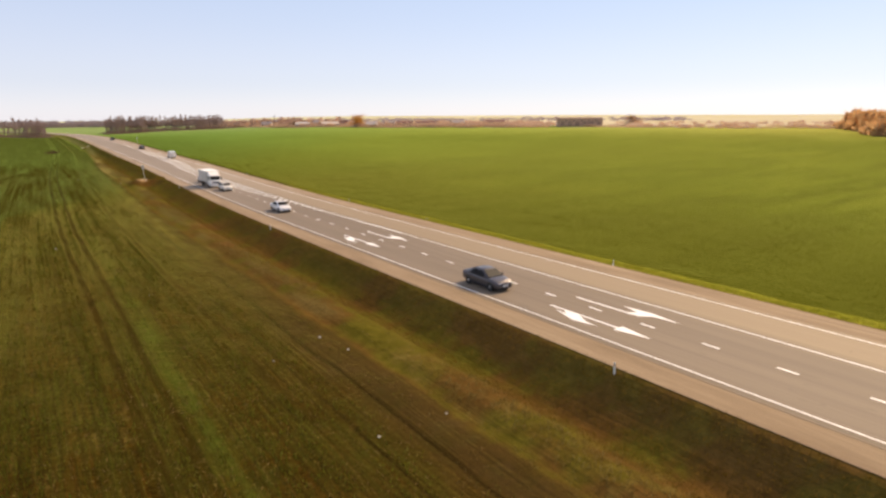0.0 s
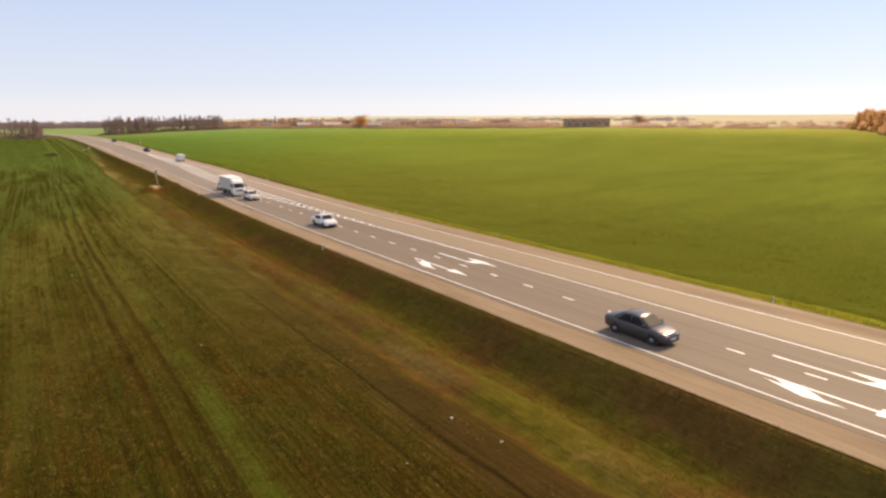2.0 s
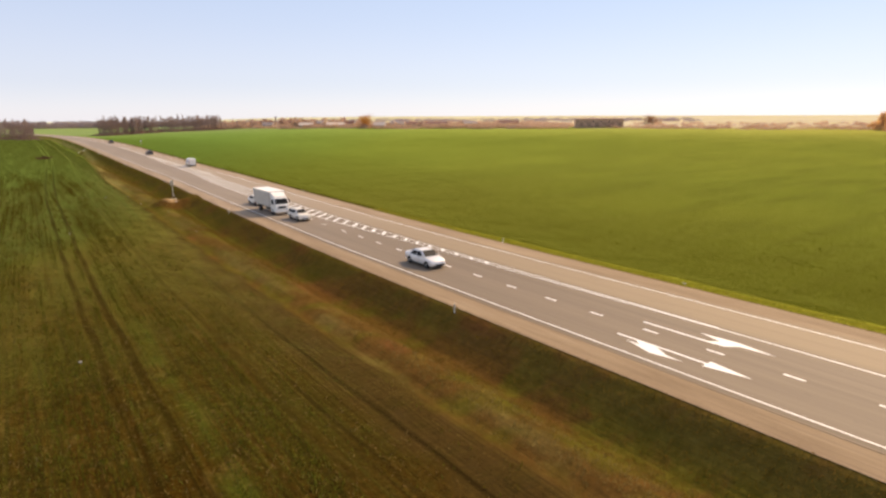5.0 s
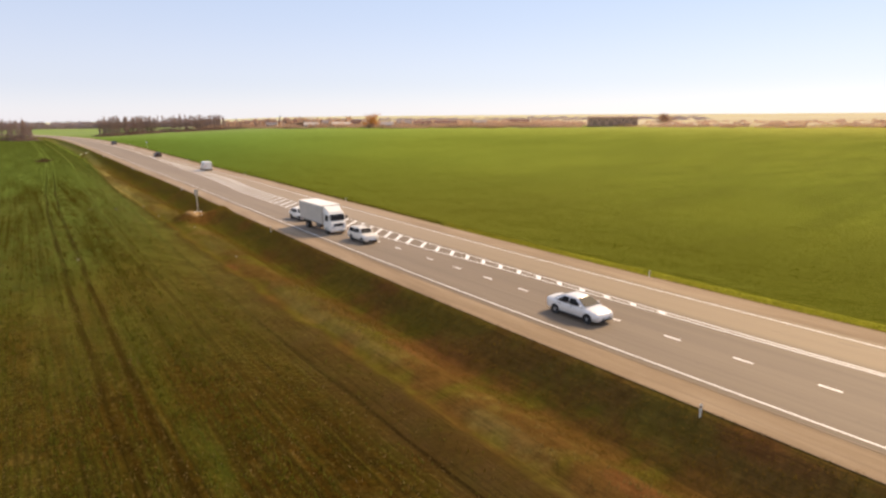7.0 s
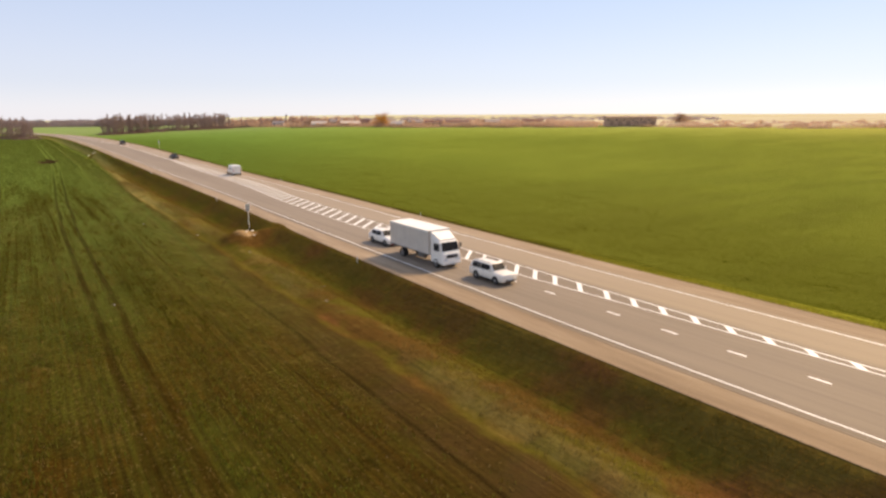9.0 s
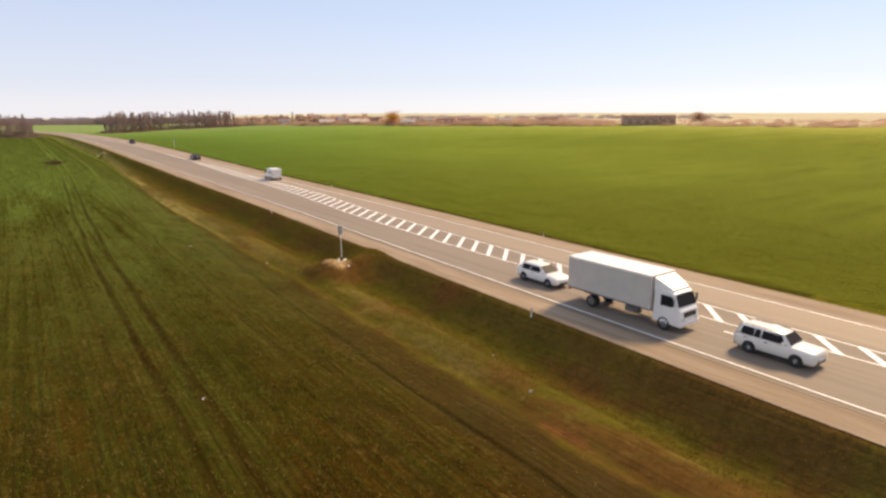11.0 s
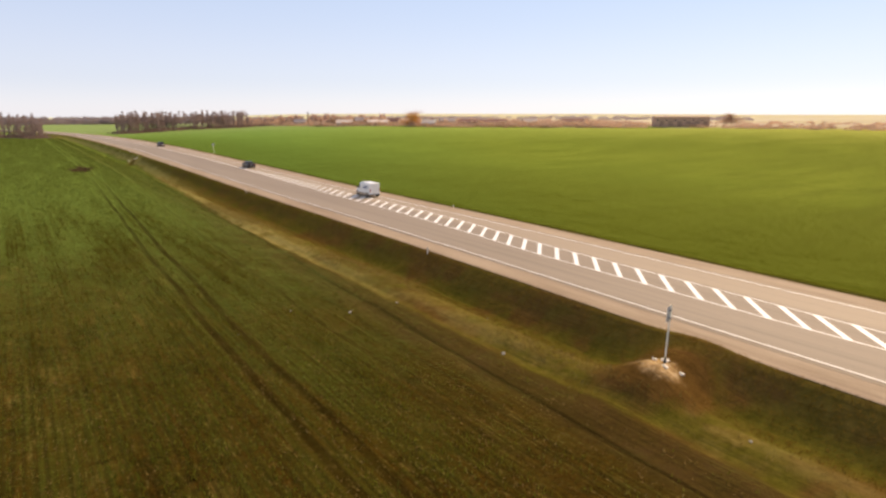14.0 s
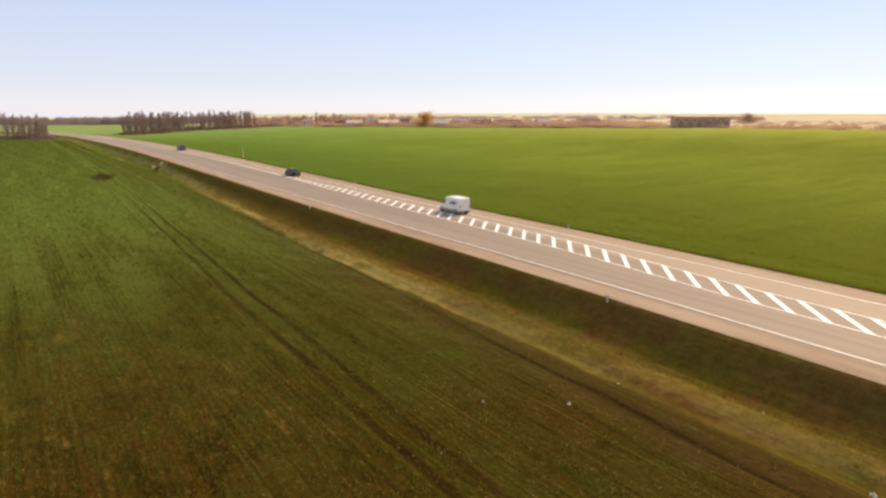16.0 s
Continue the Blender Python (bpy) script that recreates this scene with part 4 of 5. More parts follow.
P_DARK, P_SILVER = car_paint("dark_blue_paint", (0.072, 0.062, 0.063), 0.32, 0.3), car_paint("silver_paint", (0.80, 0.76, 0.71), 0.3, 0.15)
P_WHITE, P_BLACK = car_paint("white_paint", (0.84, 0.79, 0.71)), car_paint("black_paint", (0.022, 0.013, 0.009))
P_CREAM = car_paint("dusty_white_paint", (0.80, 0.74, 0.64))
put(build_car("car", P_DARK, 4.5, 1.78, 1.47, "sedan", "dark grey-blue saloon car on the near lane", "car"), 1.75, 44.8, -1)
put(build_car("car", P_SILVER, 4.55, 1.78, 1.46, "sedan", "silver-white saloon car on the near lane beside the island", "car"), 2.6, 89.7, -1)
put(build_car("car", P_CREAM, 4.2, 1.68, 1.50, "boxy", "white estate car with dark windows and roof rails", "car"), 2.7, 118.4, -1)
put(build_car("car", P_WHITE, 4.35, 1.74, 1.45, "hatch", "white hatchback car following a truck", "car"), 2.6, 134.8, -1)
put(build_car("car", P_BLACK, 4.7, 1.82, 1.46, "sedan", "black saloon car driving away past the island", "car"), 9.8, 260.4, 1)
put(build_car("car", P_DARK, 4.65, 1.86, 1.68, "wagon", "dark blue high estate car far along the road", "car"), 9.7, 345.7, 1)


def build_truck():
    truck = tagged(empty("box_truck"), "white cab box truck with pale grey cargo box", "truck")
    m_box = plain("grey_cargo_panel", (0.60, 0.545, 0.475), 0.5, 0.0, 0.07, 0.8, 0.4)
    m_white = plain("white_truck_skin", (0.84, 0.80, 0.73), 0.4, 0.0, 0.05, 1.5, 0.5)
    # cargo box
    bm = bmesh.new()
    box(bm, -1.25, 1.25, -4.9, 2.1, 1.05, 3.34)
    bmesh.ops.bevel(bm, geom=bm.edges[:], offset=0.03, segments=1, affect="EDGES")
    cargo = part("cargo_box", bm, m_box, truck)
    bm = bmesh.new()
    box(bm, -1.27, 1.27, -4.92, 2.12, 3.34, 3.39)
    part("cargo_roof", bm, m_white, truck, "white roof sheet")
    for s in (1, -1):
        for z in (1.05, 3.25):
            bm = bmesh.new()
            box(bm, s * 1.25 - 0.02, s * 1.25 + 0.025, -4.92, 2.12, z, z + 0.09)
            part("rail", bm, M_STEEL if z < 2 else m_white, cargo)
        for y in np.arange(-4.1, 1.6, 0.8):
            bm = bmesh.new()
            box(bm, s * 1.25 - 0.01, s * 1.25 + 0.012, y, y + 0.03, 1.14, 3.25)
            part("panel_rib", bm, m_box, cargo)
    for x in (-0.62, 0.62):
        bm = bmesh.new()
        box(bm, x - 0.60, x + 0.60, -4.95, -4.90, 1.12, 3.27)
        bmesh.ops.bevel(bm, geom=bm.edges[:], offset=0.015, segments=1, affect="EDGES")
        part("rear_door", bm, m_box, truck)
    # cab with a sloping face and a wind deflector
    bm = bmesh.new()
    secs = []
    for y, w, lo, hi in ((2.25, 1.08, 0.55, 2.55), (2.5, 1.1, 0.5, 2.62), (3.35, 1.1, 0.5, 2.60), (3.62, 1.08, 0.48, 2.46), (3.95, 1.06, 0.45, 1.62), (4.12, 1.02, 0.45, 1.42), (4.16, 0.95, 0.48, 1.1)):
        secs.append([(0, y, lo), (w, y, lo), (w * 1.01, y, lo + 0.4), (w, y, lo + (hi - lo) * 0.6), (w * 0.95, y, hi - 0.08), (w * 0.82, y, hi), (0, y, hi + 0.02), (-w * 0.82, y, hi), (-w * 0.95, y, hi - 0.08), (-w, y, lo + (hi - lo) * 0.6), (-w * 1.01, y, lo + 0.4), (-w, y, lo)])
    loft(bm, secs)
    cab = part("cab", bm, m_white, truck)
    bm = bmesh.new()
    loft(bm, [[(-1.1, 2.2, 2.5), (1.1, 2.2, 2.5), (1.05, 2.2, 3.28), (-1.05, 2.2, 3.28)], [(-1.08, 2.7, 2.55), (1.08, 2.7, 2.55), (0.97, 2.7, 3.08), (-0.97, 2.7, 3.08)], [(-1.0, 3.45, 2.55), (1.0, 3.45, 2.55), (0.85, 3.45, 2.68), (-0.85, 3.45, 2.68)]])
    part("wind_deflector", bm, m_white, truck)
    bm = bmesh.new()
    quad_panel(bm, (-0.95, 3.99, 1.68), (0.95, 3.99, 1.68), (0.90, 3.70, 2.42), (-0.90, 3.70, 2.42), 0.03)
    bmesh.ops.recalc_face_normals(bm, faces=bm.faces)
    part("windscreen", bm, M_GLASS, cab)
    for s in (1, -1):
        bm = bmesh.new()
        box(bm, s * 1.09 - 0.02, s * 1.09 + 0.02, 2.75, 3.55, 1.62, 2.30)
        part("side_window", bm, M_GLASS, cab)
        bm = bmesh.new()
        box(bm, s * 1.30 - 0.09, s * 1.30 + 0.09, 3.72, 3.80, 1.75, 2.25)
        bmesh.ops.bevel(bm, geom=bm.edges[:], offset=0.03, segments=2, affect="EDGES")
        tube(bm, (s * 1.05, 3.7, 2.2), (s * 1.3, 3.76, 2.2), 0.02, 0.02, 6)
        part("wing_mirror", bm, M_PLASTIC, cab)
        bm = bmesh.new()
        box(bm, s * 0.72 - 0.2, s * 0.72 + 0.2, 4.06, 4.185, 0.78, 0.96)
        part("headlight", bm, M_HEADLIGHT, cab)
        bm = bmesh.new()
        box(bm, s * 0.95 - 0.12, s * 0.95 + 0.12, -4.98, -4.9, 0.82, 0.98)
        part("tail_lamp", bm, M_TAIL, truck)
        bm = bmesh.new()
        box(bm, s * 0.38 - 0.05, s * 0.38 + 0.05, -4.85, 3.3, 0.78, 1.05)
        part("chassis_rail", bm, M_PLASTIC, truck)
        bm = bmesh.new()
        box(bm, s * 0.95 - 0.22, s * 0.95 + 0.22, 0.1, 1.2, 0.55, 0.98)
        bmesh.ops.bevel(bm, geom=bm.edges[:], offset=0.05, segments=2, affect="EDGES")
        part("fuel_tank", bm, M_STEEL, truck)
        bm = bmesh.new()
        box(bm, s * 1.02 - 0.2, s * 1.02 + 0.2, -3.35, -2.15, 0.98, 1.04)
        part("mudguard", bm, M_PLASTIC, truck)
        wheel(truck, s * 0.98, 3.05, 0.44, 0.28, s, M_STEEL)
        wheel(truck, s * 0.92, -2.75, 0.44, 0.5, s, M_STEEL)
    bm = bmesh.new()
    box(bm, -1.06, 1.06, 4.02, 4.24, 0.42, 0.74)
    bmesh.ops.bevel(bm, geom=bm.edges[:], offset=0.05, segments=2, affect="EDGES")
    part("front_bumper", bm, m_white, cab)
    bm = bmesh.new()
    box(bm, -0.62, 0.62, 4.14, 4.20, 1.02, 1.34)
    part("grille", bm, M_PLASTIC, cab)
    bm = bmesh.new()
    box(bm, -0.26, 0.26, 4.245, 4.26, 0.50, 0.62)
    part("number_plate", bm, M_PLATE, cab)
    return truck


put(build_truck(), 2.1, 126.6, -1, 0.87)


def build_van():
    van = tagged(empty("delivery_van"), "white high-roofed delivery van with dark blue side bars", "van")
    m_skin = car_paint("white_van_paint", (0.85, 0.80, 0.72))
    m_bar = plain("dark_blue_lettering", (0.03, 0.06, 0.16), 0.5)
    m_dirt = plain("road_dirt_panel", (0.40, 0.30, 0.20), 0.7, 0.0, 0.3, 3.0)
    bm = bmesh.new()
    secs = []
    for y, w, lo, hi in ((-2.45, 0.90, 0.42, 2.22), (-2.38, 0.96, 0.36, 2.30), (0.2, 0.98, 0.34, 2.34), (0.75, 0.98, 0.34, 2.26), (1.05, 0.97, 0.34, 2.06), (1.75, 0.96, 0.34, 1.24), (2.2, 0.94, 0.34, 1.08), (2.45, 0.86, 0.36, 0.88), (2.52, 0.74, 0.42, 0.72)):
        h = hi - lo
        half = [(0, lo), (w * 0.9, lo), (w, lo + 0.12 * h), (w, lo + 0.5 * h), (w * 0.94, lo + 0.88 * h), (w * 0.86, hi - 0.02), (w * 0.7, hi), (0, hi + 0.03)]
        secs.append([(x, y, z) for x, z in half] + [(-x, y, z) for x, z in half[-2:0:-1]])
    loft(bm, secs)
    part("body", bm, m_skin, van)
    bm = bmesh.new()
    quad_panel(bm, (-0.80, 1.77, 1.28), (0.80, 1.77, 1.28), (0.74, 1.10, 2.06), (-0.74, 1.10, 2.06), 0.03)
    bmesh.ops.recalc_face_normals(bm, faces=bm.faces)
    part("windscreen", bm, M_GLASS, van)
    for s in (1, -1):
        bm = bmesh.new()
        quad_panel(bm, (s * 0.975, 1.55, 1.26), (s * 0.945, 0.98, 1.86), (s * 0.945, 0.42, 1.86), (s * 0.98, 0.36, 1.26), 0.012)
        bmesh.ops.recalc_face_normals(bm, faces=bm.faces)
        part("side_window", bm, M_GLASS, van)
        for y0, y1, z in ((-1.75, -0.35, 1.50), (-1.55, -0.55, 1.66), (-1.35, -0.15, 1.36)):
            bm = bmesh.new()
            box(bm, s * 0.965 - 0.03, s * 0.965 + 0.022, y0, y1, z, z + 0.10)
            part("side_bar", bm, m_bar, van, "dark blue bar of writing")
        bm = bmesh.new()
        box(bm, s * 0.985 - 0.03, s * 0.985 + 0.012, -2.3, 2.05, 0.36, 0.66)
        part("lower_panel", bm, m_dirt, van, "dirty grey lower flank")
        bm = bmesh.new()
        box(bm, s * 1.08 - 0.09, s * 1.08 + 0.09, 1.42, 1.52, 1.28, 1.52)
        bmesh.ops.bevel(bm, geom=bm.edges[:], offset=0.03, segments=2, affect="EDGES")
        part("wing_mirror", bm, M_PLASTIC, van)
        bm = bmesh.new()
        box(bm, s * 0.62 - 0.14, s * 0.62 + 0.14, 2.3, 2.47, 0.76, 0.96)
        bmesh.ops.bevel(bm, geom=bm.edges[:], offset=0.03, segments=2, affect="EDGES")
        part("headlight", bm, M_HEADLIGHT, van)
        bm = bmesh.new()
        box(bm, s * 0.86 - 0.06, s * 0.86 + 0.06, -2.475, -2.40, 0.9, 1.4)
        part("tail_lamp", bm, M_TAIL, van)
        bm = bmesh.new()
        box(bm, s * 0.43 - 0.40, s * 0.43 + 0.40, -2.47, -2.44, 0.5, 2.12)
        bmesh.ops.bevel(bm, geom=bm.edges[:], offset=0.01, segments=1, affect="EDGES")
        part("rear_door", bm, m_skin, van)
        for yy in (1.62, -1.55):
            bm = bmesh.new()
            disc_panel(bm, s * 0.89, yy, 0.36, 0.43, s * 0.105)
            part("wheel_arch", bm, M_PLASTIC, van)
            wheel(van, s * 0.90, yy, 0.345, 0.22, s)
    bm = bmesh.new()
    box(bm, -0.86, 0.86, 2.40, 2.56, 0.34, 0.60)
    bmesh.ops.bevel(bm, geom=bm.edges[:], offset=0.04, segments=2, affect="EDGES")
    part("front_bumper", bm, M_PLASTIC, van)
    bm = bmesh.new()
    box(bm, -0.92, 0.92, -2.56, -2.42, 0.36, 0.52)
    part("rear_bumper", bm, M_PLASTIC, van)
    return van


put(build_van(), 10.25, 210.4, 1, 0.88)

# ---- roadside things ----
M_POST = plain("white_post_plastic", (0.72, 0.70, 0.62), 0.55, 0.0, 0.15, 6.0)
M_BAND = plain("black_post_band", (0.03, 0.03, 0.03), 0.6)
M_REFLECT = plain("orange_reflector", (0.75, 0.25, 0.04), 0.3)
M_POLE = plain("pale_painted_pole", (0.93, 0.87, 0.70), 0.6, 0.0, 0.06, 3.0)
M_SIGNBACK = plain("grey_sign_back", (0.42, 0.40, 0.37), 0.6, 0.3, 0.2, 3.0)
M_SIGNFACE = plain("pale_sign_face", (0.45, 0.44, 0.42), 0.5)
M_CONCRETE = plain("pale_concrete", (0.78, 0.70, 0.56), 0.9, 0.0, 0.3, 2.5)


def build_post():
    post = tagged(empty("delineator_post"), "white plastic roadside post with black band", "post", "delineator posts along the road")
    bm = bmesh.new()
    loft(bm, [[(-0.06, -0.05, -0.25), (0.06, -0.05, -0.25), (0.06, 0.05, -0.25), (-0.06, 0.05, -0.25)], [(-0.06, -0.05, 0.70), (0.06, -0.05, 0.70), (0.06, 0.05, 0.70), (-0.06, 0.05, 0.70)], [(-0.06, -0.05, 0.84), (0.06, -0.05, 0.80), (0.06, 0.05, 0.80), (-0.06, 0.05, 0.84)]])
    part("shaft", bm, M_POST, post)
    bm = bmesh.new()
    loft(bm, [[(-0.064, -0.054, 0.52), (0.064, -0.054, 0.52), (0.064, 0.054, 0.52), (-0.064, 0.054, 0.52)], [(-0.064, -0.054, 0.66), (0.064, -0.054, 0.62), (0.064, 0.054, 0.62), (-0.064, 0.054, 0.66)]])
    part("band", bm, M_BAND, post)
    bm = bmesh.new()
    box(bm, -0.03, 0.03, -0.062, -0.053, 0.56, 0.61)
    part("reflector", bm, M_REFLECT, post)
    return post


post = build_post()
spots = [(-2.75, y) for y in (-20.0, 29.5, 78.4, 130.4, 176.0, 225.0, 274.0, 323.0, 372.0)] + [(14.35, y) for y in (-6.0, 43.6, 93.0, 146.5, 195.0, 244.0, 340.0)]
for k, (off, y) in enumerate(spots):
    x = off + float(xr(y))
    m = pose(x, y, float(zr(y)) - 0.14, random.uniform(-5, 5), random.uniform(-4, 4), random.uniform(-8, 8)) @ Matrix.Scale(0.76, 4)
    if k == 0:
        post.matrix_world = m
    else:
        copy_thing(post, m)


def build_road_sign(x, y, z, tall, yaw, label, plate=(0.70, 1.0)):
    sign = tagged(empty("road_sign"), label, "road sign")
    bm = bmesh.new()
    tube(bm, (0, 0, -0.4), (0, 0, tall), 0.036, 0.032, 10)
    part("pole", bm, M_POLE, sign)
    bm = bmesh.new()
    tube(bm, (0, 0, -0.3), (0, 0, 0.28), 0.06, 0.055, 10)
    part("base_sleeve", bm, M_BAND, sign, "dark painted foot of the pole")
    w, h = plate
    bm = bmesh.new()
    box(bm, -w / 2, w / 2, 0.05, 0.075, tall - h - 0.04, tall - 0.04)
    bmesh.ops.bevel(bm, geom=bm.edges[:], offset=0.01, segments=1, affect="EDGES")
    part("plate", bm, M_SIGNBACK, sign, "grey metal back of the sign")
    bm = bmesh.new()
    box(bm, -w / 2 + 0.02, w / 2 - 0.02, 0.077, 0.082, tall - h - 0.02, tall - 0.06)
    part("face", bm, M_SIGNFACE, sign)
    for s in (1, -1):
        bm = bmesh.new()
        box(bm, s * w / 2 - 0.02, s * w / 2 + 0.02, 0.035, 0.05, tall - h - 0.04, tall - 0.04)
        part("edge_strip", bm, M_POLE, sign)
    for zz in (tall - 0.25, tall - h + 0.15):
        bm = bmesh.new()
        box(bm, -0.10, 0.10, -0.06, 0.05, zz, zz + 0.05)
        part("clamp", bm, M_STEEL, sign)
    sign.matrix_world = pose(x, y, z, 2, -1.5, yaw)
    return sign


sx, sy = -5.56, 149.7
build_road_sign(sx, sy, float(ground_z(sx, sy)) + 0.02, 3.0, 8, "road sign on pale pole set in a sandy mound", (0.44, 0.8))
fx, fy = 14.6 + float(xr(305)), 303.0
build_road_sign(fx, fy, float(ground_z(fx, fy)), 3.0, 180, "small road sign on thin pole beside the crop", (0.45, 0.6))


def rock(name, x, y, z, size, mat, label, category, group="", flat=0.6, seed=0):
    rnd = random.Random(seed)
    bm = bmesh.new()
    bmesh.ops.create_icosphere(bm, subdivisions=2, radius=1.0)
    o = Vector((rnd.uniform(0, 50), rnd.uniform(0, 50), rnd.uniform(0, 50)))
    for v in bm.verts:
        v.co *= 0.75 + 0.5 * noise.noise(v.co * 1.3 + o)
        v.co.x *= size[0]
        v.co.y *= size[1]
        v.co.z *= size[2]
    me = bpy.data.meshes.new(name)
    bm.to_mesh(me)
    bm.free()
    me.materials.append(mat)
    ob = new(name, me)
    ob.matrix_world = pose(x, y, z, 0, 0, rnd.uniform(0, 360))
    return tagged(ob, label, category, group)


M_LITTER = plain("pale_litter", (0.38, 0.35, 0.29), 0.7, 0.0, 0.2, 8.0)
for k, (x, y, s) in enumerate([(15.1, 73.3, .3), (-16.2, 172.05, .16), (-13.0, 169.3, .22), (-20.6, 169.5, .13), (-5.5, 163.5, .14), (-9.2, 169.3, .16), (-11.2, 45.4, .2), (-10.65, 42.5, .15), (-13.8, 32.9, .16), (-10.3, 32.8, .14),
                               (-5.9, 130.0, .16), (-8.2, 124.6, .18), (-21.0, 133.4, .17), (-23.7, 86.6, .2), (-7.4, 144.3, .16), (-9.15, 157.7, .24), (-18.4, 62.0, .13), (-14.8, 43.5, .12)]):
    rock("litter", x, y, float(ground_z(x, y)) + s * 0.15, (s * 0.7, s * 0.5, s * 0.35), M_LITTER, "small pale scrap of litter lying on the soil", "litter", "litter in the field and ditch", seed=k)
for k in range(6):
    a = random.uniform(0, 6.28)
    x, y = -5.6 + 0.75 * math.cos(a) * random.uniform(0.3, 1.2), 149.6 + 0.7 * math.sin(a) * random.uniform(0.3, 1.2)
    s = random.uniform(0.12, 0.26)
    rock("rubble_stone", x, y, float(ground_z(x, y)) + s * 0.12, (s, s * 0.8, s * 0.42), M_CONCRETE, "broken pale concrete lump at the foot of the sign", "stone", "rubble on the sign mound", seed=50 + k)
for k in range(6):
    x, y = -4.6 + random.uniform(-1.2, 1.1), 306.5 + random.uniform(-1.0, 1.0)
    s = random.uniform(0.14, 0.32)
    rock("rubble_stone", x, y, float(ground_z(x, y)) + s * 0.12, (s * 1.4, s * 0.8, s * 0.42), M_CONCRETE, "pale stone lump on the ditch crossing", "stone", "rubble on the ditch crossing", seed=70 + k)


# ---- trees ----
def bark(name, a, b, leaf=0.0):
    m = Mat(name, 0.95, 0.0, 0.1)
    f = m.noise(2.0, 5, 0.7, stretch=(3.0, 3.0, 0.6))
    r = m.nt.nodes.new("ShaderNodeNewGeometry").outputs["Random Per Island"]
    c = m.mix(m.math("MULTIPLY", r, 0.6), m.ramp(f, [(0.3, a), (0.7, b)]), tuple(x * 0.55 for x in a))
    return m.leafy(c, leaf) if leaf else m.color(c)


M_BARK = bark("grey_brown_bark", (0.19, 0.135, 0.11), (0.36, 0.27, 0.22))
# twig colour is lightened to imitate haze over the belts
M_TWIG = bark("bare_twigs", (0.34, 0.25, 0.225), (0.54, 0.42, 0.375), 0.45)
M_UNDER = bark("dark_undergrowth", (0.25, 0.165, 0.13), (0.38, 0.27, 0.22), 0.35)
M_FARWOOD = bark("far_bare_wood", (0.36, 0.30, 0.285), (0.52, 0.44, 0.42), 0.4)
M_TWIG_GOLD = bark("golden_leaves", (0.50, 0.20, 0.025), (0.72, 0.36, 0.05), 0.4)
M_TWIG_RUST = bark("rusty_autumn_leaves", (0.66, 0.39, 0.17), (0.86, 0.57, 0.29), 0.55)
# scrub brown is lightened as a stand-in for distance haze
M_SCRUB = bark("brown_scrub", (0.56, 0.385, 0.265), (0.76, 0.56, 0.40), 0.5)


def blades(pts, dirs, lens, wid, rnd):
    """Thin three-cornered blades from roots along directions, as arrays."""
    n = len(pts)
    side = np.cross(dirs, rnd.normal(size=(n, 3)))
    side /= np.linalg.norm(side, axis=1)[:, None] + 1e-9
    a = pts - side * wid[:, None] * 0.5
    b = pts + side * wid[:, None] * 0.5
    c = pts + dirs * lens[:, None]
    v = np.stack([a, b, c], 1).reshape(-1, 3)
    f = np.arange(3 * n).reshape(-1, 3)
    return v, f


def raw_mesh(name, v, f, mat):
    me = bpy.data.meshes.new(name)
    me.vertices.add(len(v))
    me.vertices.foreach_set("co", np.asarray(v, np.float32).ravel())
    k = f.shape[1]
    me.loops.add(f.size)
    me.loops.foreach_set("vertex_index", f.astype(np.int32).ravel())
    me.polygons.add(len(f))
    me.polygons.foreach_set("loop_start", np.arange(0, f.size, k, dtype=np.int32))
    me.update(calc_edges=True)
    me.materials.append(mat)
    return me


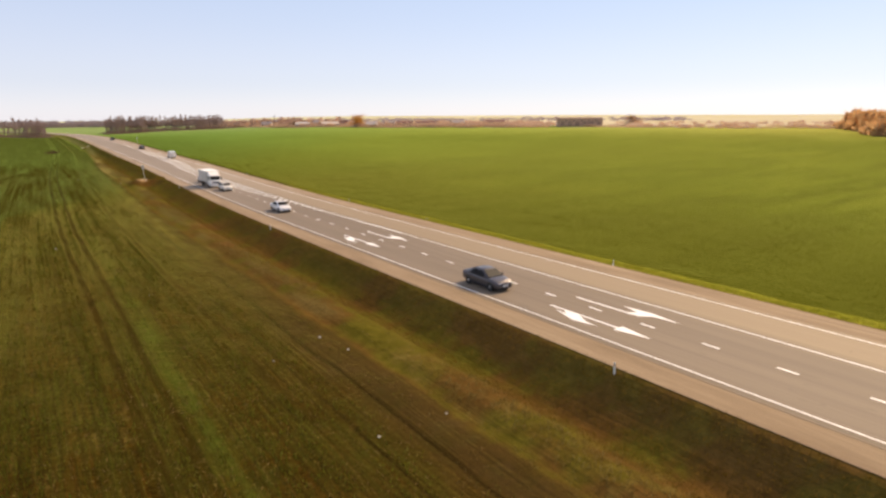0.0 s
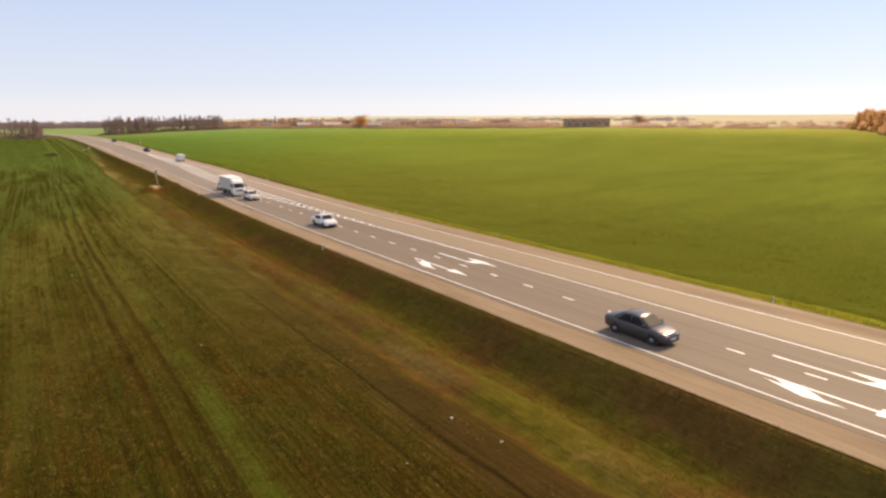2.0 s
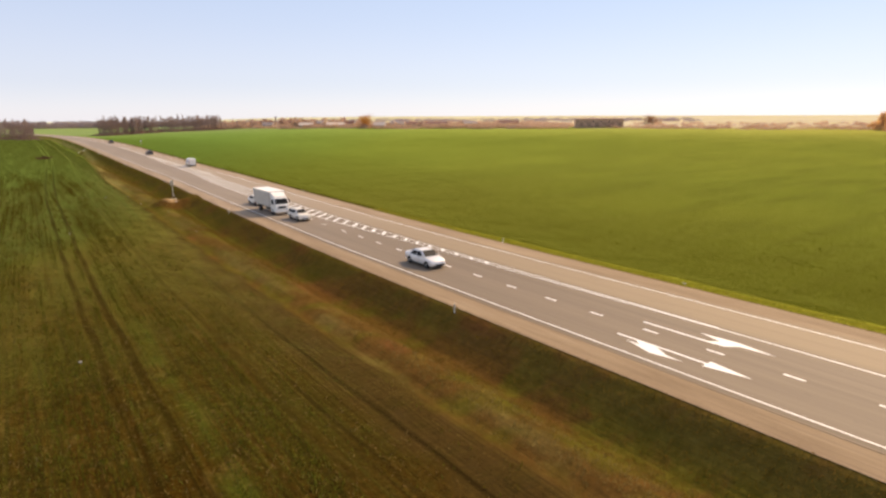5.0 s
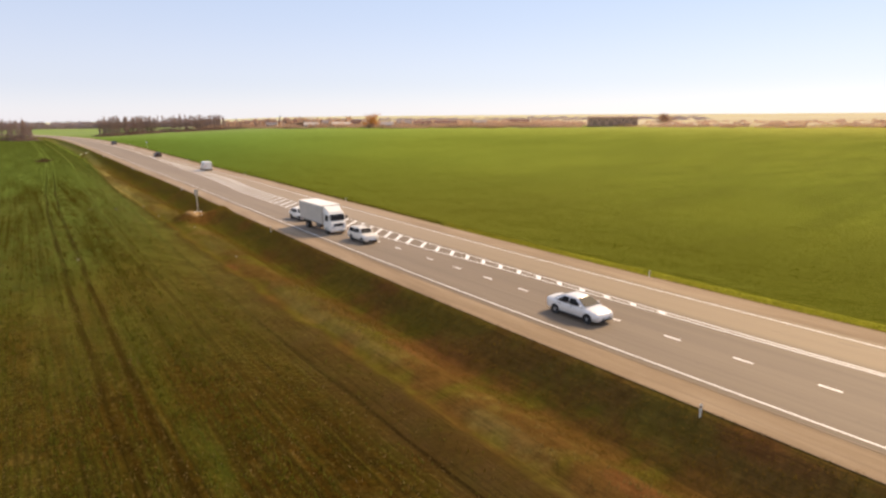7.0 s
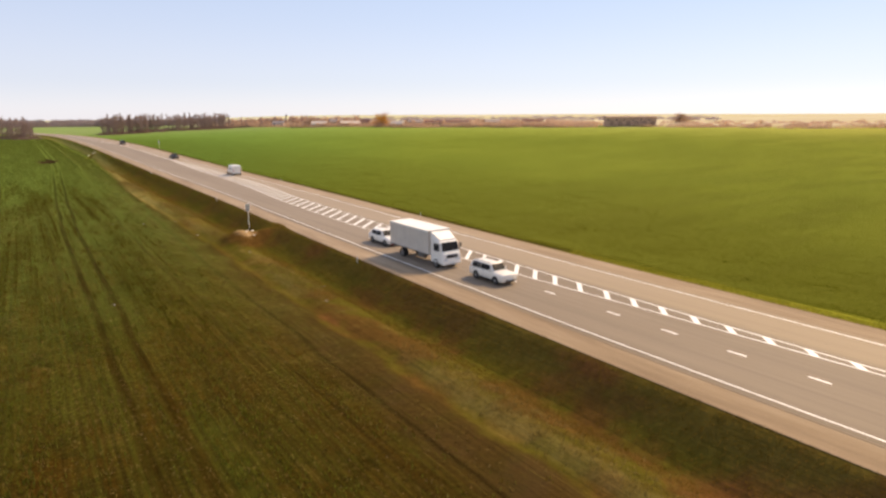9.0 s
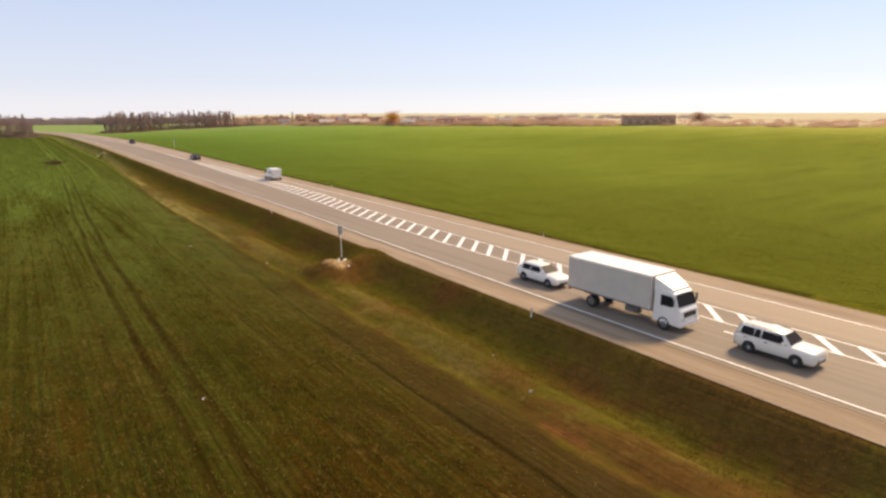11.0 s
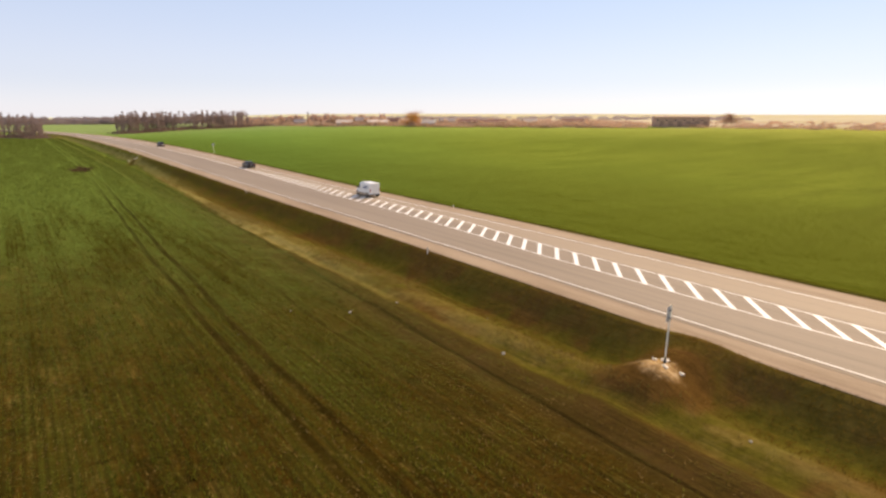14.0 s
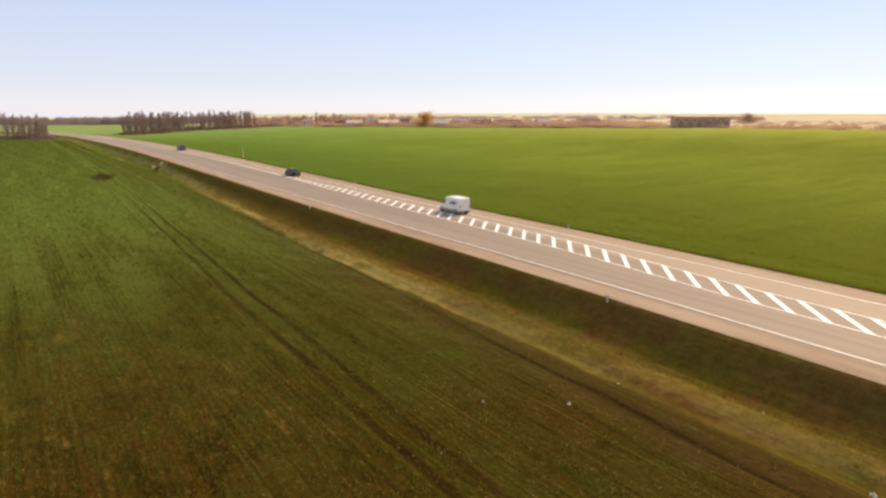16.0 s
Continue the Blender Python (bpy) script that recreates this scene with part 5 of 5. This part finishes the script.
def build_tree(name, height, spread, seed, twig_mat, label, category, group, leafy=0, upright=0.62):
    """A tapered trunk with limbs, and a crown of twigs or small leaves."""
    rnd = np.random.default_rng(seed)
    tree = tagged(empty(name), label, category, group)
    bm = bmesh.new()
    tips = []
    base_r = height * 0.018
    p, d, r = Vector((0, 0, -0.4)), Vector((0, 0, 1)), base_r
    n_seg = 6
    for k in range(n_seg):
        q = p + d * (height * 0.86 / n_seg)
        tube(bm, p, q, r, r * 0.78, 6, False)
        if k >= 1:
            for _ in range(3):
                a = rnd.uniform(0, 6.283)
                out = Vector((math.cos(a), math.sin(a), 0))
                ld = (out * (1 - upright) + Vector((0, 0, upright)) + Vector(rnd.normal(0, 0.08, 3))).normalized()
                ln = spread * rnd.uniform(0.5, 1.0) * (1.15 - 0.12 * k)
                e = p + (q - p) * rnd.uniform(0, 1)
                m1 = e + ld * ln * 0.55
                m2 = m1 + (ld + Vector((0, 0, 0.25)) + Vector(rnd.normal(0, 0.12, 3))).normalized() * ln * 0.6
                tube(bm, e, m1, r * 0.45, r * 0.26, 5, False)
                tube(bm, m1, m2, r * 0.26, r * 0.08, 4, False)
                for u in np.linspace(0.2, 1.0, 6):
                    tips.append((e.lerp(m1, u), ld))
                    tips.append((m1.lerp(m2, u), ld))
        tips.append((q, d))
        p, r = q, r * 0.78
        d = (d + Vector(rnd.normal(0, 0.05, 3))).normalized()
    part("trunk", bm, M_BARK, tree)
    P = np.array([list(t[0]) for t in tips])
    D = np.array([list(t[1]) for t in tips])
    rep = 5 if not leafy else leafy
    P = np.repeat(P, rep, 0) + rnd.normal(0, 0.25 if not leafy else spread * 0.16, (len(P) * rep, 3))
    D = np.repeat(D, rep, 0) * (0.7 if not leafy else 0.2) + rnd.normal(0, 0.55, (len(P), 3)) + np.array([0, 0, 0.35])
    D /= np.linalg.norm(D, axis=1)[:, None]
    lens = rnd.uniform(0.7, 1.9, len(P)) if not leafy else rnd.uniform(0.25, 0.5, len(P))
    wid = rnd.uniform(0.03, 0.065, len(P)) if not leafy else rnd.uniform(0.25, 0.45, len(P))
    v, f = blades(P, D, lens * height / 16, wid * height / 16, rnd)
    crown = new("crown", raw_mesh("crown", v, f, twig_mat))
    crown.parent = tree
    return tree


def plant(protos, spots, rnd):
    """Places the prototypes and then their copies over the spots."""
    used = set()
    for x, y, s in spots:
        k = rnd.randrange(len(protos))
        m = pose(x, y, float(ground_z(x, y)), 0, 0, rnd.uniform(0, 360)) @ Matrix.Scale(s, 4)
        if k in used:
            ob = copy_thing(protos[k], Matrix())
            ob.matrix_world = m
        else:
            protos[k].matrix_world = m
            used.add(k)
    for k, p in enumerate(protos):
        if k not in used:
            p.matrix_world = m @ Matrix.Translation((6, 6, 0))


rnd = random.Random(7)
bare = [build_tree("bare_tree", 17 + (k % 3) * 0.9, 3.7, 10 + k, M_TWIG, "tall leafless brown tree of a shelter belt", "tree", "leafless trees of the shelter belts", upright=0.72) for k in range(6)]
spots = []
for _ in range(100):
    spots.append((-11 - 68 * rnd.random() ** 1.2, 566 + rnd.uniform(0, 40), rnd.uniform(0.62, 0.88)))
for az_a, az_b, (x0, y0), (x1, y1), n in ((0, 0, (34, 610), (83, 652), 105), (0, 0, (92, 660), (158, 712), 105), (0, 0, (161, 712), (248, 666), 60)):
    for k in range(n):
        u = (k + rnd.uniform(-0.4, 0.4)) / n
        spots.append((x0 + (x1 - x0) * u + rnd.uniform(-5, 5), y0 + (y1 - y0) * u + rnd.uniform(-4, 9), rnd.uniform(0.72, 0.95) * (1.0 if x0 < 160 else 0.55)))
plant(bare, spots, rnd)
UNDER = [(x + rnd.uniform(-4, 4), y + rnd.uniform(-4, 4), rnd.uniform(2, 4.5), rnd.uniform(1.2, 3.4)) for x, y, _ in spots]

rust = [build_tree("autumn_tree", 15, 4.8, 40 + k, M_TWIG_RUST, "rust-brown autumn tree at the edge of the crop", "tree", "autumn trees of the far wood", leafy=16, upright=0.5) for k in range(3)]
spots = []
for k in range(135):
    u = rnd.random()
    back = rnd.uniform(0, 45) * (0.3 + u)
    spots.append((572 - 215 * u + back * 0.75, 250 - 112 * u - back * 0.65 + rnd.uniform(-4, 4), rnd.uniform(0.88, 1.06)))
plant(rust, spots, rnd)
RUST_EDGE = [(x + rnd.uniform(-6, 6), y + rnd.uniform(-5, 5), rnd.uniform(3, 6), rnd.uniform(4, 9)) for x, y, _ in spots for _ in range(3)]

gold = build_tree("golden_tree", 14.5, 7.4, 77, M_TWIG_GOLD, "golden-leaved poplar among village houses", "tree", "", leafy=26, upright=0.28)
gold.matrix_world = pose(260, 579, float(ground_z(260, 579))) @ Matrix.Diagonal((1.5, 1.5, 0.92, 1.0))
# leaf brown lightened to imitate the haze in front of it
round_tree = build_tree("field_tree", 11, 6.0, 78, bark("brown_leaves", (0.44, 0.29, 0.175), (0.60, 0.42, 0.27), 0.3), "round brown tree beside a long barn", "tree", "", leafy=34, upright=0.25)
round_tree.matrix_world = pose(508, 425, float(ground_z(508, 425)) - 0.6) @ Matrix.Diagonal((2.0, 2.0, 0.9, 1.0))
poplar = build_tree("poplar", 17, 1.5, 79, M_UNDER, "slim dark poplar beside the village", "tree", "", leafy=26, upright=0.85)
poplar.matrix_world = pose(211, 692, float(ground_z(211, 692))) @ Matrix.Scale(0.74, 4)


def scrub(name, spots, mat, label, category, seed, dens=26, fine=1.0):
    """Low bushes, joined: uneven clumps of short blades."""
    g = np.random.default_rng(seed)
    P, Ls, W = [], [], []
    for x, y, rad, hgt in spots:
        n = int(dens * max(1.0, rad))
        a = g.uniform(0, 6.283, n)
        q = np.sqrt(g.uniform(0, 1, n)) * rad
        z = float(ground_z(x, y)) + g.uniform(0, 1, n) * hgt * np.sqrt(np.clip(1 - (q / rad) ** 2, 0.05, 1)) * 0.8
        P.append(np.stack([x + q * np.cos(a), y + q * np.sin(a), z], 1))
        Ls.append(np.full(n, hgt * 0.35 * fine))
        W.append(np.full(n, hgt * 0.22 * fine))
    P, Ls, W = np.concatenate(P), np.concatenate(Ls), np.concatenate(W)
    D = g.normal(0, 0.6, P.shape) + np.array([0, 0, 0.8])
    D /= np.linalg.norm(D, axis=1)[:, None]
    v, f = blades(P, D, Ls * g.uniform(0.6, 1.4, len(P)), W, g)
    return tagged(new(name, raw_mesh(name, v, f, mat)), label, category, kind="stuff")


def along_edge(az, r):
    return -27 + r * math.sin(radians(az)), 80 + r * math.cos(radians(az))


def field_limit(az):
    return float(np.interp(az, [5, 16, 24, 30, 42, 53, 62, 74, 90], [700, 666, 599, 565, 547, 541, 551, 592, 619]))


spots = []
for k in range(900):
    az = rnd.uniform(14, 74) if k % 2 else rnd.uniform(15, 50)
    r = field_limit(az) + rnd.uniform(2, 30) + (rnd.random() < 0.4) * rnd.uniform(0, 160)
    x, y = along_edge(az, r)
    if abs(az - 52) < 2.6 and r < field_limit(az) + 12:
        continue
    spots.append((x, y, rnd.uniform(2, 7), rnd.uniform(1.4, 3.8) * (1.0 if az > 46 else 1.35)))
# brown trees and gardens round the village
for k in range(170):
    az = rnd.uniform(16.5, 30) if k % 3 else rnd.uniform(26, 46)
    x, y = along_edge(az, field_limit(az) + rnd.uniform(22, 90))
    spots.append((x, y, rnd.uniform(2.5, 5.5), rnd.uniform(4.5, 9.5) * (1.0 if az < 28 else 0.6)))
scrub("wood_edge_scrub", RUST_EDGE, M_TWIG_RUST, "rust-brown bushes at the foot of the far wood", "scrub", 9, 40)
scrub("undergrowth", UNDER, M_UNDER, "brown leafless undergrowth below the shelter belts", "scrub", 12, 30)
scrub("scrub", spots, M_SCRUB, "brown leafless scrub beyond the crop", "scrub", 5)
spots = []
for k in range(330):
    az = rnd.uniform(-4, 15.5)
    r = 1060 + rnd.uniform(0, 90)
    x, y = along_edge(az, r)
    spots.append((x, y, rnd.uniform(6, 12), rnd.uniform(9, 14)))
for k in range(200):
    az = rnd.uniform(14, 60)
    r = 900 + rnd.uniform(0, 500)
    x, y = along_edge(az, r)
    spots.append((x, y, rnd.uniform(5, 14), rnd.uniform(3, 7)))
scrub("distant_woods", spots, M_FARWOOD, "far brown leafless woods and hedges", "woods", 6, 60, 0.4)

# heap of cut brushwood in the near field
spots = [(-16.9 + rnd.gauss(0, 0.9), 304 + rnd.gauss(0, 3.0), rnd.uniform(0.4, 0.9), rnd.uniform(0.3, 1.0)) for _ in range(60)]
scrub("brush_heap", spots, bark("dead_brushwood", (0.10, 0.062, 0.026), (0.20, 0.125, 0.055)), "dark brown heap of cut brushwood in the crop", "brush", 8, 30)

# ---- village and barn beyond the crop ----
M_WALLS = [plain("white_house_wall", (0.66, 0.57, 0.47), 0.85, 0.0, 0.08, 0.6), plain("tan_house_wall", (0.46, 0.36, 0.25), 0.85, 0.0, 0.12, 0.6)]
M_ROOFS = [plain("grey_roof_sheet", (0.27, 0.22, 0.20), 0.7, 0.0, 0.15, 0.8), plain("brown_roof_tile", (0.20, 0.095, 0.065), 0.8, 0.0, 0.2, 0.8), plain("pale_roof_sheet", (0.56, 0.47, 0.39), 0.7, 0.0, 0.1, 0.8)]
M_PANE = plain("house_window_glass", (0.03, 0.035, 0.04), 0.15, 0.0, 0.2, 1.0, 0.7)
M_DOOR = plain("brown_house_door", (0.12, 0.07, 0.04), 0.7)


def build_house(x, y, yaw, L, D, h, roof_h, wall, roof, label):
    house = tagged(empty("house"), label, "house", "village houses beyond the crop")
    bm = bmesh.new()
    box(bm, -L / 2, L / 2, -D / 2, D / 2, -1.0, h)
    v = [bm.verts.new(p) for p in ((-L / 2, -D / 2, h), (-L / 2, D / 2, h), (-L / 2, 0, h + roof_h - 0.1), (L / 2, -D / 2, h), (L / 2, D / 2, h), (L / 2, 0, h + roof_h - 0.1))]
    bm.faces.new((v[0], v[2], v[1]))
    bm.faces.new((v[3], v[4], v[5]))
    part("wall", bm, wall, house)
    bm = bmesh.new()
    e = 0.45
    for s in (1, -1):
        a = [(-L / 2 - e, s * (D / 2 + e), h - 0.25), (L / 2 + e, s * (D / 2 + e), h - 0.25), (L / 2 + e, 0, h + roof_h), (-L / 2 - e, 0, h + roof_h)]
        quad_panel(bm, *(a if s < 0 else a[::-1]), depth=0.14)
    bmesh.ops.recalc_face_normals(bm, faces=bm.faces)
    r = part("roof", bm, roof, house)
    bm = bmesh.new()
    box(bm, L * 0.2, L * 0.2 + 0.6, -0.3, 0.3, h + roof_h * 0.5, h + roof_h + 0.8)
    part("chimney", bm, M_ROOFS[1], r)
    n = max(2, int(L / 3))
    for k in range(n):
        xx = -L / 2 + (k + 0.5) * L / n
        for s in (1, -1):
            bm = bmesh.new()
            if k == n // 2 and s < 0:
                box(bm, xx - 0.5, xx + 0.5, s * D / 2 - 0.05, s * D / 2 + 0.05, 0, 2.05)
                part("door", bm, M_DOOR, house)
            else:
                box(bm, xx - 0.6, xx + 0.6, s * D / 2 - 0.05, s * D / 2 + 0.05, 0.9, 2.2)
                part("window", bm, M_PANE, house)
    house.matrix_world = pose(x, y, float(ground_z(x, y)), 0, 0, yaw)
    return house


hr_ = random.Random(3)
for k, (az, extra, L, D, h, rh, wi, ri, lab) in enumerate([
        (20.6, 20, 11, 8, 2.8, 2.6, 0, 0, "white house with grey gable roof"), (22.4, 34, 12, 8, 2.8, 2.8, 1, 1, "tan house with brown tiled roof"),
        (24.2, 14, 14, 8, 3.0, 2.4, 0, 2, "white house with pale metal roof"), (25.6, 40, 10, 8, 2.8, 2.8, 1, 0, "tan house with grey gable roof"),
        (27.0, 18, 18, 9, 3.0, 2.2, 0, 2, "long white house with pale metal roof"), (28.4, 30, 11, 8, 2.8, 2.8, 0, 1, "white house with brown tiled roof"),
        (31.4, 16, 12, 8, 2.8, 2.6, 0, 2, "white house with pale metal roof"), (33.0, 30, 13, 8, 3.0, 2.6, 0, 0, "white house with grey gable roof"),
        (34.8, 22, 16, 9, 3.0, 2.2, 1, 1, "tan house with brown tiled roof"), (37.0, 26, 22, 9, 2.8, 2.0, 1, 1, "long tan house with brown tiled roof"),
        (40.2, 32, 14, 8, 2.8, 2.4, 1, 0, "tan house with grey gable roof"), (44.0, 46, 20, 9, 2.8, 2.0, 1, 1, "long tan house with brown tiled roof")]):
    x, y = along_edge(az, field_limit(az) + extra)
    build_house(x, y, -az + hr_.uniform(-25, 25), L, D, h, rh, M_WALLS[wi], M_ROOFS[ri], lab)


def build_barn():
    barn = tagged(empty("barn"), "long dark flat-topped barn beyond the crop", "barn")
    # sheet colours include the haze that pales the barn from afar
    m_wall = plain("dark_barn_sheet", (0.48, 0.31, 0.22), 0.8, 0.1, 0.2, 0.5)
    m_roof = plain("dark_barn_roof", (0.30, 0.20, 0.15), 0.8, 0.1, 0.15, 0.5)
    m_gate = plain("grey_barn_gate", (0.34, 0.22, 0.155), 0.8, 0.1, 0.2, 0.5)
    L, D, h = 43.0, 12.0, 7.6
    bm = bmesh.new()
    box(bm, -L / 2, L / 2, -D / 2, D / 2, -1, h)
    wall = part("wall", bm, m_wall, barn)
    bm = bmesh.new()
    a, z = L / 2 + 0.5, h
    loft(bm, [[(-a, -D / 2 - 0.5, z), (-a, 0, z + 0.9), (-a, D / 2 + 0.5, z), (-a, 0, z - 0.1)], [(a, -D / 2 - 0.5, z), (a, 0, z + 0.9), (a, D / 2 + 0.5, z), (a, 0, z - 0.1)]])
    part("roof", bm, m_roof, barn)
    for k in range(6):
        x0 = -L / 2 + 3.2 + k * 7.0
        bm = bmesh.new()
        box(bm, x0, x0 + 3.6, -D / 2 - 0.12, -D / 2 + 0.05, 0, 4.4)
        part("gate", bm, m_gate, wall)
        bm = bmesh.new()
        box(bm, x0 - 2.0, x0 - 0.9, -D / 2 - 0.06, -D / 2 + 0.05, 4.6, 5.6)
        part("window", bm, M_PANE, wall)
    barn.matrix_world = pose(422.5, 423.0, float(ground_z(422.5, 423.0)) - 0.2, 0, 0, -40.5)
    return barn


build_barn()


# ---- grass and young crop near the camera's way ----
def blade_mat(name, stops):
    m = Mat(name, 0.95, 0.0, 0.0)
    r = m.nt.nodes.new("ShaderNodeNewGeometry").outputs["Random Per Island"]
    f = m.math("ADD", m.math("MULTIPLY", r, 0.55), m.math("MULTIPLY", m.noise(0.2, 4, 0.65), 0.55))
    return m.leafy(m.ramp(f, stops), 0.5)


def tufts(name, off, y, hgt, wid, lean, mat, label, seed, per=3, run=0.07):
    g = np.random.default_rng(seed)
    off, y, hgt, wid = (np.repeat(a, per) for a in (off, y, hgt, wid))
    n = len(off)
    off = off + g.normal(0, 0.09, n)
    y = y + g.normal(0, run, n)
    x = off + xr(y)
    bare_spot = np.zeros(n, bool)
    for mx, my, rad, _ in MOUNDS:
        bare_spot |= ((x - mx) / rad) ** 2 + ((y - my) / rad) ** 2 < 0.55
    x, y, hgt, wid, n = x[~bare_spot], y[~bare_spot], hgt[~bare_spot], wid[~bare_spot], int((~bare_spot).sum())
    P = np.stack([x, y, ground_z(x, y) - 0.02], 1)
    D = g.normal(0, lean, (n, 3)) + np.array([0, 0, 1.0])
    D /= np.linalg.norm(D, axis=1)[:, None]
    v, f = blades(P, D, hgt * g.uniform(0.6, 1.3, n), wid, g)
    return tagged(new(name, raw_mesh(name, v, f, mat)), label, "grass", kind="stuff")


g = np.random.default_rng(21)
M_CROP = blade_mat("young_crop_blades", [(0.30, (0.078, 0.048, 0.008)), (0.56, (0.100, 0.090, 0.010)), (0.76, (0.130, 0.148, 0.016)), (0.92, (0.240, 0.182, 0.060))])
M_CROP_FAR = blade_mat("thick_crop_blades", [(0.25, (0.108, 0.134, 0.022)), (0.5, (0.140, 0.174, 0.030)), (0.8, (0.176, 0.208, 0.044))])
M_BANKG = blade_mat("bank_grass_blades", [(0.25, (0.080, 0.055, 0.006)), (0.5, (0.140, 0.096, 0.014)), (0.8, (0.22, 0.13, 0.034))])
M_DRYG = blade_mat("dry_grass_blades", [(0.25, (0.105, 0.074, 0.018)), (0.5, (0.17, 0.125, 0.034)), (0.8, (0.27, 0.205, 0.068))])
M_VERGEG = blade_mat("verge_grass_blades", [(0.25, (0.17, 0.18, 0.014)), (0.5, (0.25, 0.25, 0.025)), (0.8, (0.36, 0.32, 0.05))])


def on_rut(o, y):
    """Where tractor wheels have pressed the crop down."""
    tr = o - tram_line(y) + 0.22
    bare = np.zeros(len(o), bool)
    for c in (0.22, 1.72, 6.65):
        bare |= np.abs(tr - c) < 0.36 + 0.06 * np.sin(y * 0.7 + 3 * np.sin(y * 0.13))
    return bare


def uneven(o, y):
    return np.sin(o * 0.8 + 2.0 * np.sin(y * 0.05)) * np.sin(y * 0.11 + o * 0.2) + 0.5 * np.sin(o * 2.1 + y * 0.35) * np.sin(y * 0.6 - o * 0.9)


n = 390000
row = np.floor(100 * g.random(n)).astype(int)
o = -46 + 0.36 * row
gain = g.uniform(0.15, 1.0, 101)
phase = g.uniform(0, 6.28, 101)
yy = 12 + 243 * g.random(n)
keep = ~on_rut(o, yy) & (g.random(n) > step(yy, 195, 255)) & (uneven(o, yy) + g.normal(0, 0.8, n) > -0.05) & (g.random(n) < 0.06 + 0.94 * step(-o, 11.5, 17.5)) & (g.random(n) < gain[row] * (0.75 + 0.45 * np.sin(yy * 0.09 + phase[row])))
tufts("crop_blades", o[keep], yy[keep], np.full(keep.sum(), 0.23), np.full(keep.sum(), 0.045), 0.20, M_CROP, "thin green young crop in drilled rows", 31, 3, 0.3)
n = 220000
o, yy = -52 + 41.5 * g.random(n), 150 + 410 * g.random(n) ** 1.15
o = o + 4.5 * step(yy, 180, 310) * step(o, -40, -10.5)
keep = ~on_rut(o, yy) & (g.random(n) < step(yy, 180, 290)) & (uneven(o, yy * 0.6) + g.normal(0, 0.9, n) > -1.1)
tufts("crop_blades", o[keep], yy[keep], np.full(keep.sum(), 0.22), np.full(keep.sum(), 0.10), 0.30, M_CROP_FAR, "green young crop thickening along the field", 36, 2)
n = 34000
o = np.round((-46 + 35 * g.random(n)) / 0.36) * 0.36 + 0.1
yy = 12 + 190 * g.random(n)
tufts("stubble", o, yy, np.full(n, 0.16), np.full(n, 0.05), 0.9, blade_mat("old_straw", [(0.3, (0.08, 0.050, 0.012)), (0.6, (0.16, 0.105, 0.030)), (0.85, (0.30, 0.21, 0.075))]), "old straw left between the crop rows", 35, 2)
n = 60000
o, yy = -6.6 + 4.15 * g.random(n), 12 + 310 * g.random(n)
fade = g.random(n) > step(yy, 200, 322)
o, yy, n = o[fade], yy[fade], int(fade.sum())
tufts("bank_grass", o, yy, np.full(n, 0.15), np.full(n, 0.028), 0.5, M_BANKG, "dull green rank grass on the road bank", 32)
n = 22000
o, yy = -7.9 + g.normal(0, 0.9, n), 12 + 230 * g.random(n)
keep = np.sin(yy * 0.21 + 1.7 * np.sin(yy * 0.043)) + g.normal(0, 0.6, n) > -0.1
tufts("dry_grass", o[keep], yy[keep], np.full(keep.sum(), 0.22), np.full(keep.sum(), 0.028), 0.6, M_DRYG, "dry straw-coloured grass along the ditch", 33)
n = 16000
o, yy = 14.6 + 1.5 * g.random(n), 10 + 112 * g.random(n) ** 0.9
tufts("verge_grass", o, yy, np.full(n, 0.16), np.full(n, 0.05), 0.5, M_VERGEG, "yellow-green grass strip between shoulder and crop", 34, 2)
n = 90000
o, yy = 16.6 + 90 * g.random(n) ** 1.7, 25 + 260 * g.random(n)
keep = (uneven(o * 0.35, yy * 0.5) + g.normal(0, 0.8, n) > -0.2) & (g.random(n) > step(o, 20, 105)) & (g.random(n) > step(yy, 190, 285))
M_LUSH = blade_mat("lush_crop_blades", [(0.25, (0.056, 0.060, 0.003)), (0.5, (0.084, 0.088, 0.004)), (0.8, (0.125, 0.125, 0.009))])
tufts("crop_blades", o[keep], yy[keep], np.full(keep.sum(), 0.09), np.full(keep.sum(), 0.05), 0.4, M_LUSH, "lush green crop beyond the far shoulder", 37, 2, 0.3)
